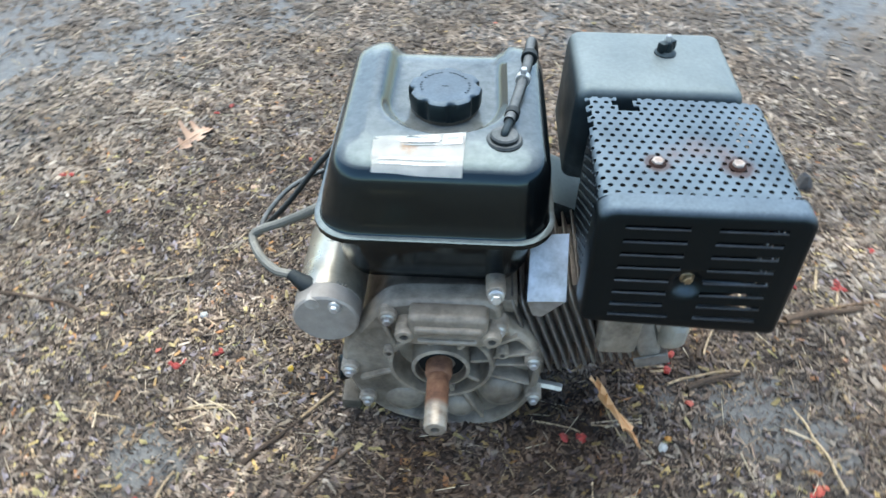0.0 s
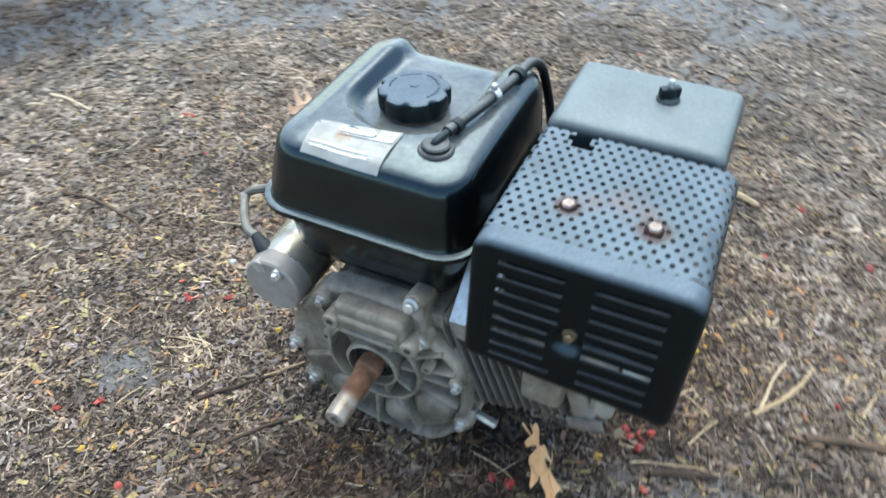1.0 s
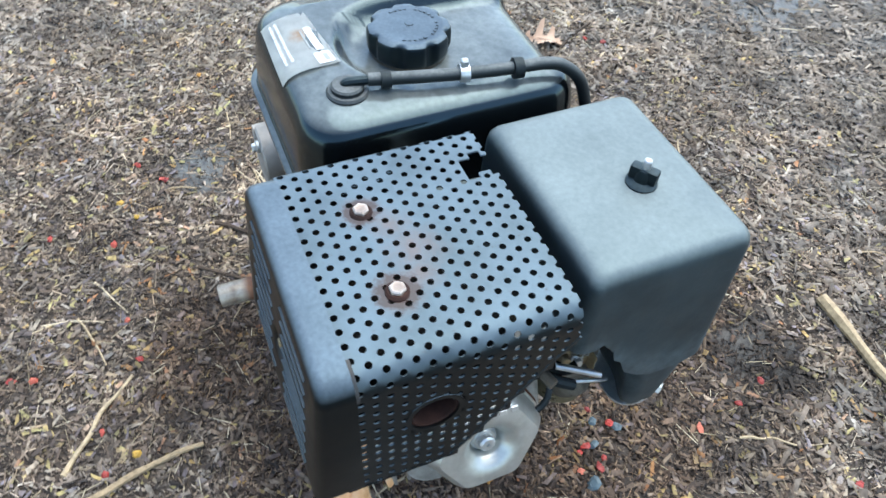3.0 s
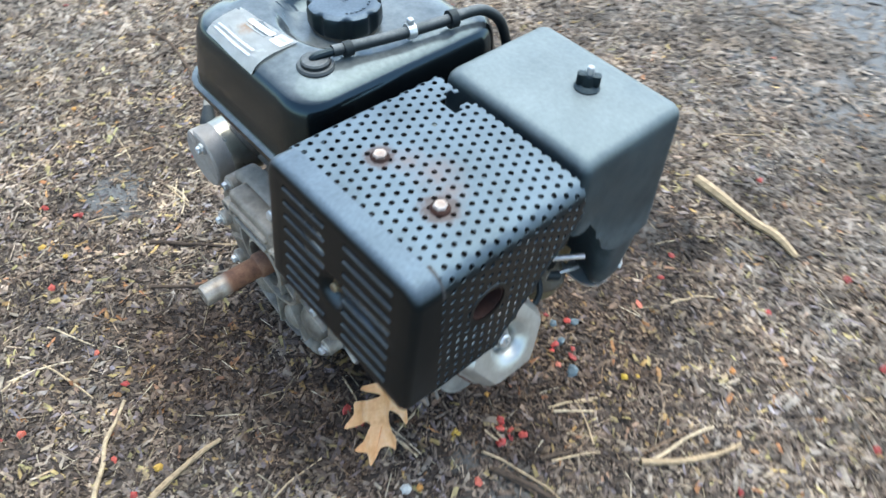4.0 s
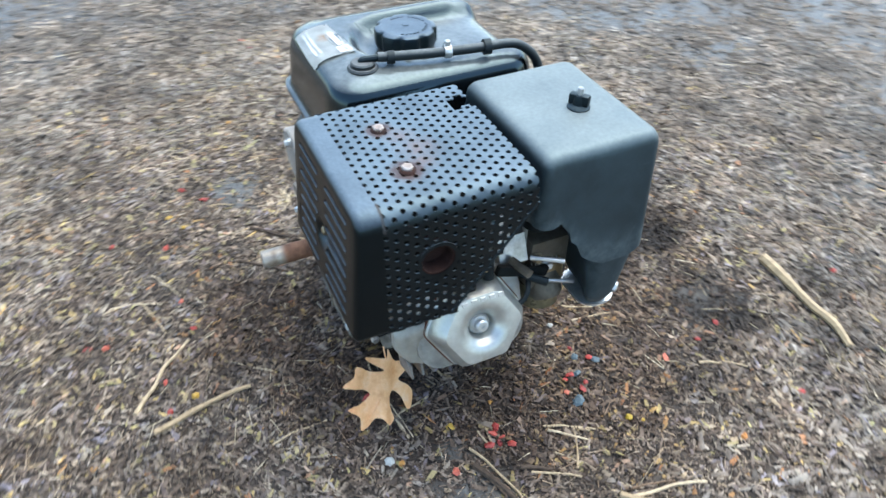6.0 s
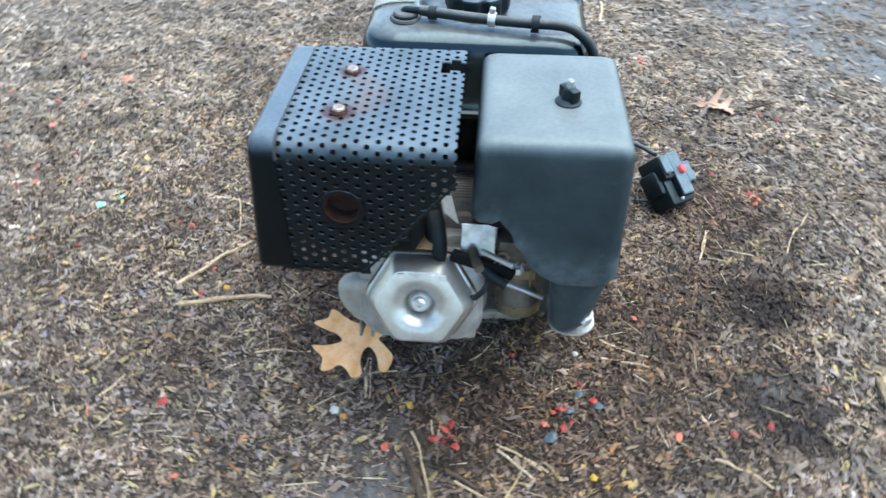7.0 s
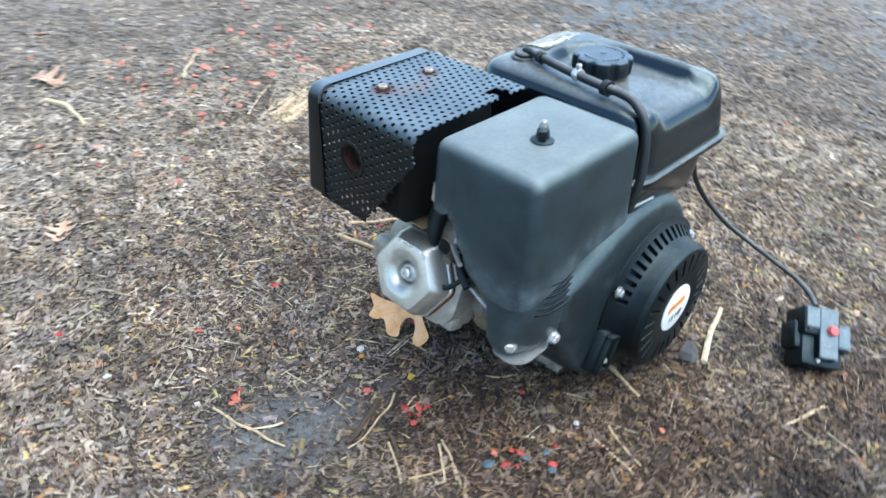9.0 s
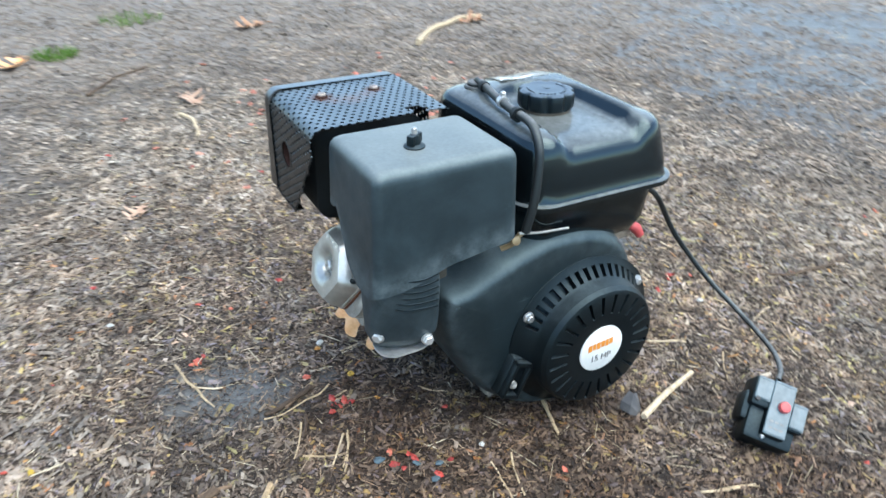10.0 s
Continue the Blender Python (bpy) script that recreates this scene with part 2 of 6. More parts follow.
def make_rust(name, a, b, c):
    m = Mat(name, rough=0.8, spec=0.3)
    n1, n2 = m.noise(60, 8, 0.7), m.noise(400, 4, 0.7)
    m.color(m.mix(m.ramp(n2, [(0.35, 0.0), (0.7, 0.6)]), m.ramp(n1, [(0.3, a), (0.52, b), (0.75, c)]), b))
    return m.bump(n2, 0.5, 0.0006).m


M_RUST = make_rust("rust", (0.05, 0.019, 0.011), (0.12, 0.046, 0.024), (0.2, 0.095, 0.05))
M_SOOTRUST = make_rust("sooty_rust", (0.008, 0.004, 0.003), (0.026, 0.01, 0.007), (0.055, 0.022, 0.013))
M_RUSTBOLT = make_alloy("stained_bolt", (0.2, 0.14, 0.11), (0.5, 0.44, 0.39), 0.5, 0.3, 0.55)


def make_shaft():
    m = Mat("crankshaft_steel")
    sep = m.node("ShaderNodeSeparateXYZ")
    m.link(m.co, sep.inputs[0])
    n1, n2 = m.noise(70, 7, 0.7), m.noise(500, 3, 0.6)
    edge = m.mul(sep.outputs["Y"], m.mul(m.mul(n1, 0.5, "SUBTRACT"), 0.012), "ADD")
    r = m.node("ShaderNodeMapRange")
    r.inputs["From Min"].default_value, r.inputs["From Max"].default_value = -0.166, -0.158
    m.link(edge, r.inputs["Value"])
    f = r.outputs[0]
    rust = m.ramp(n1, [(0.3, (0.09, 0.036, 0.02)), (0.55, (0.2, 0.095, 0.05)), (0.75, (0.3, 0.17, 0.1))])
    m.color(m.mix(f, m.ramp(n1, [(0.35, (0.22, 0.17, 0.125)), (0.6, (0.4, 0.35, 0.285))]), rust))
    m.link(m.mul(m.mul(f, -0.3), 0.3, "ADD"), m.b.inputs["Metallic"])
    m.link(m.mul(m.mul(f, 0.4), 0.34, "ADD"), m.b.inputs["Roughness"])
    return m.bump(n2, 0.4, 0.0005).m


M_SHAFT = make_shaft()


def make_plain(name, lo, hi, rough=0.6, scale=40.0, spec=0.4, metal=0.0):
    m = Mat(name, rough=rough, spec=spec, metal=metal)
    m.color(m.ramp(m.noise(scale, 5, 0.65), [(0.3, lo), (0.7, hi)]))
    return m.bump(m.noise(scale * 6, 3, 0.6), 0.25, 0.0006).m


def make_foil():
    """Silvery foil with grey scuffs and one orange stain."""
    m = Mat("foil_label", rough=0.3, spec=0.6, metal=0.12)
    c = m.ramp(m.noise(45, 5, 0.65), [(0.3, (0.48, 0.49, 0.46)), (0.7, (0.66, 0.67, 0.635))])
    stain = m.mul(m.near((-0.042, -0.066, 0.405), 0.018), m.near((-0.034, -0.056, 0.405), 0.013), "MAXIMUM")
    stain = m.ramp(m.mul(stain, m.noise(120, 5, 0.7)), [(0.16, 0.0), (0.45, 0.7)])
    m.color(m.mix(stain, c, (0.5, 0.27, 0.11)))
    return m.bump(m.noise(30, 4, 0.6), 0.35, 0.002).m


M_LABEL = make_foil()
M_LABEL_W = make_plain("white_print", (0.6, 0.62, 0.62), (0.78, 0.79, 0.78), 0.35, 60, 0.6)
M_FAINT = make_plain("faint_print", (0.26, 0.27, 0.255), (0.36, 0.37, 0.35), 0.45, 80)
M_PRINT = make_plain("grey_print", (0.1, 0.105, 0.105), (0.22, 0.22, 0.215), 0.5, 80)
M_DECAL = make_plain("decal_white", (0.66, 0.66, 0.63), (0.8, 0.8, 0.78), 0.45, 40)
M_ORANGE = make_plain("decal_orange", (0.65, 0.22, 0.03), (0.8, 0.32, 0.06), 0.45, 40)
M_INK = make_plain("ink", (0.02, 0.02, 0.02), (0.04, 0.04, 0.04), 0.5, 60)
M_REDP = make_plain("red_plastic", (0.46, 0.06, 0.06), (0.6, 0.12, 0.12), 0.4, 50)
M_PLATE = make_plain("worn_face_plate", (0.05, 0.085, 0.102), (0.125, 0.175, 0.198), 0.36, 45, 0.7)
M_MOSS = make_plain("moss", (0.05, 0.11, 0.015), (0.12, 0.22, 0.03), 0.8, 30)
M_TEAL = make_plain("teal_plastic", (0.2, 0.42, 0.38), (0.34, 0.56, 0.52), 0.5, 40)
M_BLUE = make_plain("slate_blue_plastic", (0.05, 0.075, 0.09), (0.1, 0.14, 0.155), 0.5, 40)
M_PALE = make_plain("pale_scrap", (0.34, 0.34, 0.31), (0.55, 0.55, 0.51), 0.6, 40)
M_SLATE = make_plain("dark_leaf", (0.045, 0.045, 0.05), (0.11, 0.105, 0.1), 0.5, 30)


def make_varied(name, stops, rough=0.75, per_object=True, grain=(60, 60, 60), spec=0.35, patchy=False):
    """One colour of the ramp for each piece, with a fine grain over it."""
    m = Mat(name, rough=rough, spec=spec)
    c = m.ramp(object_random(m) if per_object else island_random(m), stops)
    g = m.noise(1.0, 5, 0.65, stretch=grain)
    dark = m.ramp(g, [(0.25, 0.5), (0.7, 1.25)])
    mul = m.t.nodes.new("ShaderNodeMix")
    mul.data_type, mul.blend_type = "RGBA", "MULTIPLY"
    mul.inputs[0].default_value = 1.0
    m.link(c, mul.inputs[6])
    m.link(dark, mul.inputs[7])
    if patchy:
        tone = m.t.nodes.new("ShaderNodeMix")
        tone.data_type, tone.blend_type = "RGBA", "MULTIPLY"
        tone.inputs[0].default_value = 1.0
        m.link(mul.outputs[2], tone.inputs[6])
        hue = m.mix(m.ramp(m.noise(11.0, 4, 0.6), [(0.35, 0.0), (0.65, 1.0)]), (1.1, 0.98, 0.87), (1.0, 0.985, 0.99))
        clump = m.times(m.ramp(m.noise(5.0, 5, 0.6), [(0.32, 0.55), (0.68, 1.42)]), m.ramp(m.noise(24.0, 4, 0.6), [(0.32, 0.5), (0.68, 1.45)]))
        m.link(m.times(clump, hue), tone.inputs[7])
        m.color(m.times(tone.outputs[2], m.earth_tone()))
    else:
        m.color(mul.outputs[2])
    return m.bump(g, 0.4, 0.001).m


M_CHIP = make_varied("bark_chips", [(0.0, (0.02, 0.015, 0.012)), (0.22, (0.068, 0.052, 0.041)), (0.45, (0.13, 0.101, 0.079)),
                                    (0.7, (0.18, 0.15, 0.122)), (0.88, (0.235, 0.2, 0.162)), (0.97, (0.29, 0.252, 0.19)), (1.0, (0.38, 0.345, 0.29))],
                     0.7, False, (180, 180, 180), patchy=True)
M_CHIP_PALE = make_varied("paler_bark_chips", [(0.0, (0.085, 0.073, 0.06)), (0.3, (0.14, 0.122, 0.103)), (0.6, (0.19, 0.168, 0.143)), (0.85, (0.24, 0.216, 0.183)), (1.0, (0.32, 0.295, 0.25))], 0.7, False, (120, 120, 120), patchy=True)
M_FLAKE = make_varied("leaf_flakes", [(0.0, (0.06, 0.045, 0.035)), (0.2, (0.15, 0.125, 0.12)), (0.35, (0.19, 0.175, 0.2)), (0.48, (0.26, 0.24, 0.2)), (0.62, (0.26, 0.2, 0.12)), (0.76, (0.3, 0.28, 0.13)), (0.86, (0.38, 0.29, 0.12)), (0.93, (0.3, 0.14, 0.06)), (1.0, (0.42, 0.39, 0.33))], 0.65, False, (140, 140, 140), patchy=True)
M_FIBRE = make_varied("bark_fibres", [(0.0, (0.014, 0.011, 0.009)), (0.4, (0.06, 0.045, 0.036)), (0.7, (0.16, 0.125, 0.095)), (0.9, (0.34, 0.275, 0.2)), (1.0, (0.5, 0.43, 0.33))], 0.75, False, (140, 140, 140), patchy=True)
M_STRAW = make_varied("straw", [(0.0, (0.18, 0.145, 0.09)), (0.5, (0.32, 0.27, 0.18)), (1.0, (0.5, 0.44, 0.32))], 0.6, False, (90, 90, 90))
M_PALEWOOD = make_varied("pale_wood", [(0.0, (0.36, 0.26, 0.15)), (0.5, (0.47, 0.36, 0.22)), (1.0, (0.58, 0.47, 0.32))], 0.65, True, (150, 150, 150))
M_TWIG = make_varied("brown_twig", [(0.0, (0.045, 0.03, 0.02)), (0.5, (0.1, 0.066, 0.042)), (1.0, (0.2, 0.13, 0.08))], 0.75, True, (160, 160, 160))
M_RED = make_varied("red_scrap", [(0.0, (0.22, 0.03, 0.025)), (0.6, (0.42, 0.055, 0.042)), (1.0, (0.52, 0.15, 0.09))], 0.5, True, (90, 90, 90))
M_FADED = make_varied("faded_red_scrap", [(0.0, (0.3, 0.13, 0.09)), (0.6, (0.48, 0.17, 0.12)), (1.0, (0.55, 0.3, 0.2))], 0.7, True, (90, 90, 90))
M_YELLOW = make_varied("yellow_scrap", [(0.0, (0.42, 0.3, 0.03)), (0.6, (0.5, 0.3, 0.06)), (1.0, (0.5, 0.2, 0.06))], 0.6, True, (90, 90, 90))


def make_leaf(name, a, b, c):
    m = Mat(name, rough=0.55, spec=0.4)
    n1, n2 = m.noise(28, 6, 0.65), m.noise(300, 3, 0.6)
    m.color(m.mix(m.ramp(n2, [(0.4, 0.0), (0.8, 0.35)]), m.ramp(n1, [(0.3, a), (0.5, b), (0.72, c)]), a))
    return m.bump(n2, 0.3, 0.0006).m


M_LEAF = make_leaf("oak_leaf", (0.62, 0.25, 0.08), (0.85, 0.46, 0.21), (0.88, 0.6, 0.38))
M_LEAF3 = make_leaf("bleached_leaf", (0.3, 0.175, 0.105), (0.42, 0.275, 0.185), (0.53, 0.385, 0.285))
M_LEAF2 = make_leaf("dry_leaf", (0.2, 0.1, 0.055), (0.33, 0.18, 0.1), (0.45, 0.29, 0.18))


def make_soil():
    m = Mat("damp_soil", spec=0.4)
    n1, n2, n3 = m.noise(7, 6, 0.65), m.noise(70, 6, 0.7), m.noise(2.2, 5, 0.6)
    c = m.mix(m.ramp(n2, [(0.3, 0.0), (0.75, 1.0)]), (0.022, 0.017, 0.013), (0.095, 0.074, 0.057))
    c = m.mix(m.ramp(n1, [(0.4, 0.0), (0.7, 0.55)]), c, (0.075, 0.06, 0.048))
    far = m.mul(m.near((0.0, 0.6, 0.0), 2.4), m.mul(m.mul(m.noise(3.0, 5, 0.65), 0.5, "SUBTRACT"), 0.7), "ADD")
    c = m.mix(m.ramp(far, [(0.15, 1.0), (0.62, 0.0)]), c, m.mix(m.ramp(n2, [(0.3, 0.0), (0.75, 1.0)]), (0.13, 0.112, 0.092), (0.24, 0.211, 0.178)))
    at = m.t.nodes.new("ShaderNodeAttribute")
    at.attribute_name = "damp"
    silt = m.mix(m.ramp(m.mul(n2, m.mul(m.noise(260, 4, 0.7), 0.6), "ADD"), [(0.55, 0.0), (1.0, 1.0)]), (0.042, 0.042, 0.041), (0.14, 0.14, 0.133))
    m.color(m.times(m.mix(at.outputs["Fac"], c, silt), m.earth_tone()))
    m.rough(m.mix(at.outputs["Fac"], m.ramp(n3, [(0.35, 0.5), (0.65, 0.8)]), (0.34, 0.34, 0.34)))
    return m.bump(n2, 0.6, 0.004).m


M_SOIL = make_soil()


# ---- mesh tools ----
def part(name, bm, material, parent=None, label="", smooth=0.6, extra=()):
    """Links a bmesh as one mesh object under a thing or a part."""
    bmesh.ops.recalc_face_normals(bm, faces=bm.faces)
    for f in bm.faces:
        f.smooth = True
    for e in bm.edges:
        e.smooth = len(e.link_faces) == 2 and e.calc_face_angle(0.0) < smooth
    me = bpy.data.meshes.new(name)
    bm.to_mesh(me)
    bm.free()
    me.materials.append(material)
    for m in extra:
        me.materials.append(m)
    ob = new(name, me)
    ob.parent = parent
    if label:
        ob["label"] = label
    return ob


def loft(bm, rings, cap0=True, cap1=True, closed=True, mat=0):
    vs = [[bm.verts.new(p) for p in r] for r in rings]
    n = len(vs[0])
    for a, b in zip(vs, vs[1:]):
        for i in range(n if closed else n - 1):
            j = (i + 1) % n
            bm.faces.new((a[i], a[j], b[j], b[i])).material_index = mat
    if cap0:
        bm.faces.new(vs[0][::-1]).material_index = mat
    if cap1:
        bm.faces.new(vs[-1]).material_index = mat
    return vs


def rrect(x0, x1, y0, y1, r, n=5):
    """A rounded rectangle, counter-clockwise."""
    r = min(r, (x1 - x0) / 2 - 1e-5, (y1 - y0) / 2 - 1e-5)
    pts = []
    for cx, cy, a0 in ((x1 - r, y1 - r, 0), (x0 + r, y1 - r, 90), (x0 + r, y0 + r, 180), (x1 - r, y0 + r, 270)):
        for k in range(n + 1):
            a = radians(a0 + 90 * k / n)
            pts.append((cx + r * math.cos(a), cy + r * math.sin(a)))
    return pts


def box(bm, x0, x1, y0, y1, z0, z1, bevel=0.0, segs=2, m=None):
    vs = [bm.verts.new((x, y, z)) for z in (z0, z1) for y in (y0, y1) for x in (x0, x1)]
    fs = [bm.faces.new([vs[i] for i in q]) for q in ((0, 2, 3, 1), (4, 5, 7, 6), (0, 1, 5, 4), (2, 6, 7, 3), (0, 4, 6, 2), (1, 3, 7, 5))]
    geo = vs
    if bevel:
        es = list({e for f in fs for e in f.edges})
        res = bmesh.ops.bevel(bm, geom=es, offset=bevel, segments=segs, profile=0.5, affect="EDGES")
        geo = list({v for f in res["faces"] for v in f.verts} | {v for v in vs if v.is_valid})
    if m is not None:
        bmesh.ops.transform(bm, matrix=m, verts=geo)


def aim(pos, way):
    """A frame at pos whose z runs along way."""
    return Matrix.Translation(pos) @ Vector(way).to_track_quat("Z", "Y").to_matrix().to_4x4()


def lathe(bm, profile, m, n=24, cap0=True, cap1=True, mat=0):
    """Turns (radius, height) pairs about the z of the frame m."""
    rings = [[m @ Vector((r * math.cos(2 * math.pi * k / n), r * math.sin(2 * math.pi * k / n), h)) for k in range(n)] for r, h in profile]
    return loft(bm, rings, cap0, cap1, True, mat)


def spline(pts, steps=6):
    p = [Vector(q) for q in pts]
    p = [2 * p[0] - p[1]] + p + [2 * p[-1] - p[-2]]
    out = []
    for i in range(1, len(p) - 2):
        for k in range(steps):
            t = k / steps
            a, b, c, d = p[i - 1:i + 3]
            out.append(0.5 * ((2 * b) + (c - a) * t + (2 * a - 5 * b + 4 * c - d) * t * t + (3 * b - a - 3 * c + d) * t ** 3))
    return out + [p[-2]]


def tube(bm, pts, radius, n=10, steps=6, smoothed=True):
    """A round tube along points; the radius may be a list."""
    path = spline(pts, steps) if smoothed else [Vector(q) for q in pts]
    rings, up = [], Vector((0.13, 0.21, 0.97))
    for i, q in enumerate(path):
        d = (path[min(i + 1, len(path) - 1)] - path[max(i - 1, 0)]).normalized()
        s = d.cross(up)
        s = s.normalized() if s.length > 1e-3 else d.orthogonal().normalized()
        u = s.cross(d)
        up = u
        if isinstance(radius, (list, tuple)):
            f = i / max(len(path) - 1, 1) * (len(radius) - 1)
            k = min(int(f), len(radius) - 2)
            r = radius[k] + (radius[k + 1] - radius[k]) * (f - k)
        else:
            r = radius
        rings.append([q + r * (s * math.cos(2 * math.pi * k / n) + u * math.sin(2 * math.pi * k / n)) for k in range(n)])
    loft(bm, rings)


def bolt(name, pos, way, parent, material, r=0.006, h=0.006, flange=1.45):
    """A hexagon head with a washer face."""
    bm, m = bmesh.new(), aim(pos, way)
    lathe(bm, [(r * flange, -0.002), (r * flange, 0.0008), (r * 1.15, 0.0018)], m, 14)
    lathe(bm, [(r, 0.001), (r, h - 0.0012), (r * 0.8, h)], m, 6)
    return part(name, bm, material, parent, smooth=0.4)


def smooth_loop(pts, steps=4):
    """A closed outline through points, softened."""
    n, out = len(pts), []
    for i in range(n):
        a, b, c, d = (Vector(pts[(i + k - 1) % n]) for k in range(4))
        for k in range(steps):
            t = k / steps
            out.append(0.5 * ((2 * b) + (c - a) * t + (2 * a - 5 * b + 4 * c - d) * t * t + (3 * b - a - 3 * c + d) * t ** 3))
    return out


def shrink(loop, d):
    """Moves a counter-clockwise 2D outline inwards by d."""
    n, out = len(loop), []
    for i in range(n):
        t = loop[(i + 1) % n] - loop[i - 1]
        out.append(loop[i] + Vector((-t.y, t.x)).normalized() * d)
    return out


def step(a, b, x):
    t = max(0.0, min(1.0, (x - a) / (b - a)))
    return t * t * (3 - 2 * t)


# ---- the ground ----
_rs = np.random.RandomState(11)
_lat = _rs.rand(64, 64)


def vnoise(x, y, s):
    """Value noise on arrays."""
    x, y = np.asarray(x, float) * s + 500.3, np.asarray(y, float) * s + 500.7
    i, j = np.floor(x).astype(int), np.floor(y).astype(int)
    u, v = x - i, y - j
    u, v = u * u * (3 - 2 * u), v * v * (3 - 2 * v)
    g = lambda a, b: _lat[a % 64, b % 64]
    return (g(i, j) * (1 - u) + g(i + 1, j) * u) * (1 - v) + (g(i, j + 1) * (1 - u) + g(i + 1, j + 1) * u) * v - 0.5


DAMP = [(0.45, 0.6, 0.09), (-0.335, 0.468, 0.05), (0.43, 0.6, 0.09), (0.366, 0.63, 0.06), (-1.15, 1.3, 0.35), (-0.75, 1.62, 0.3),
        (0.1, 2.05, 0.5), (-2.3, -0.55, 0.9), (-1.55, -0.1, 0.45), (0.9, 1.95, 0.35), (-1.6, 1.0, 0.5), (0.19, 1.08, 0.05), (-0.9, 2.2, 0.6)]


def damp(x, y):
    """How much of the place is bare damp silt, 0 to 1."""
    d = np.zeros_like(np.asarray(x, float))
    for cx, cy, r in DAMP:
        q = np.hypot(x - cx, y - cy) / r + 1.2 * vnoise(x, y, 9.0) + 1.0 * vnoise(x, y, 26.0) + 0.8 * vnoise(x, y, 70.0)
        d = np.maximum(d, np.clip((1.25 - q) / 1.0, 0, 1))
    return d


HOLLOWS = [(0.037, 1.103, 0.06), (0.2, 1.06, 0.07)]


def ground_z(x, y):
    fade = np.clip(1.6 - 0.15 * np.hypot(x, y), 0.3, 1)
    z = fade * (0.010 * vnoise(x, y, 4.0) + 0.007 * vnoise(x, y, 15.0)) + 0.004 * vnoise(x, y, 45.0) + 0.05 * vnoise(x, y, 0.6) * np.clip((np.hypot(x, y - 0.6) - 1.0) / 3, 0, 1)
    for cx, cy, r in HOLLOWS:
        z = z - 0.014 * np.exp(-((x - cx) ** 2 + (y - cy) ** 2) / (r * r))
    return z - 0.004


def gz(x, y):
    return float(ground_z(np.array([x]), np.array([y]))[0])


def build_ground():
    k = np.linspace(-1, 1, 361)
    w = 1.7 * k + 2.6 * np.sign(k) * np.abs(k) ** 5 + 300 * np.sign(k) * np.clip(np.abs(k) - 0.93, 0, 1) ** 2 / 0.0049
    gx, gy = np.meshgrid(w + 0.05, w + 0.55)
    gx, gy = gx.ravel(), gy.ravel()
    n = len(k)
    z = ground_z(gx, gy)
    me = bpy.data.meshes.new("ground")
    idx = np.arange(n * n).reshape(n, n)
    quads = np.stack([idx[:-1, :-1], idx[:-1, 1:], idx[1:, 1:], idx[1:, :-1]], -1).reshape(-1, 4)
    me.from_pydata(np.stack([gx, gy, z], 1).tolist(), [], quads.tolist())
    me.polygons.foreach_set("use_smooth", np.ones(len(quads), bool))
    at = me.attributes.new("damp", "FLOAT", "POINT")
    at.data.foreach_set("value", damp(gx, gy).astype(np.float32))
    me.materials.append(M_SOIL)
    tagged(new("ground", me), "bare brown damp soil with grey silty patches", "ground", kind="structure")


build_ground()


def scatter(name, n, spread, length, width, height, material, label, category, seed, bare=0.9, tilt=0.35):
    """Very many small ridged chips lying on the ground, as one mesh."""
    rs = np.random.RandomState(seed)
    x, y = spread(rs, n)
    keep = rs.rand(n) > bare * damp(x, y)
    x, y = x[keep], y[keep]
    n = len(x)
    ln = length[0] * (length[1] / length[0]) ** rs.rand(n)
    wd = np.minimum(width[0] * (width[1] / width[0]) ** rs.rand(n), ln * 0.7)
    ht = height[0] + (height[1] - height[0]) * rs.rand(n)
    a, t1, t2 = rs.rand(n) * 2 * np.pi, rs.randn(n) * tilt, rs.randn(n) * tilt
    ca, sa = np.cos(a), np.sin(a)
    ex = np.stack([ca * np.cos(t1), sa * np.cos(t1), np.sin(t1)], 1)
    ey = np.stack([-sa * np.cos(t2), ca * np.cos(t2), np.sin(t2)], 1)
    ez = np.cross(ex, ey)
    base = np.stack([x, y, ground_z(x, y) + 0.0012 + rs.rand(n) * 0.0035], 1)
    tap = 0.35 + 0.65 * rs.rand(n, 4)
    sk = (rs.rand(n, 2) - 0.5) * 0.5
    crn = ((-0.5, -0.5, 0), (0.5, -0.5, 1), (0.5, 0.5, 2), (-0.5, 0.5, 3))
    vs = [base + ex * (ln * (u + sk[:, 0] * v))[:, None] + ey * (wd * v * tap[:, c])[:, None] for u, v, c in crn]
    vs += [base + ex * (ln * u)[:, None] + ez * ht[:, None] + ey * (wd * 0.3 * sk[:, 1])[:, None] for u in (-0.36, 0.36)]
    co = np.stack(vs, 1).reshape(-1, 3)
    o = (np.arange(n) * 6)[:, None]
    quads = np.concatenate([o + np.array([[0, 1, 5, 4]]), o + np.array([[2, 3, 4, 5]])], 1).reshape(-1, 4)
    tris = np.concatenate([o + np.array([[1, 2, 5]]), o + np.array([[3, 0, 4]])], 1).reshape(-1, 3)
    me = bpy.data.meshes.new(name)
    me.vertices.add(len(co))
    me.vertices.foreach_set("co", co.astype(np.float32).ravel())
    me.loops.add(quads.size + tris.size)
    me.loops.foreach_set("vertex_index", np.concatenate([quads.ravel(), tris.ravel()]).astype(np.int32))
    nq, nt = len(quads), len(tris)
    me.polygons.add(nq + nt)
    me.polygons.foreach_set("loop_start", np.concatenate([np.arange(nq) * 4, nq * 4 + np.arange(nt) * 3]).astype(np.int32))
    me.update(calc_edges=True)
    me.validate()
    me.materials.append(material)
    return tagged(new(name, me), label, category, kind="stuff")


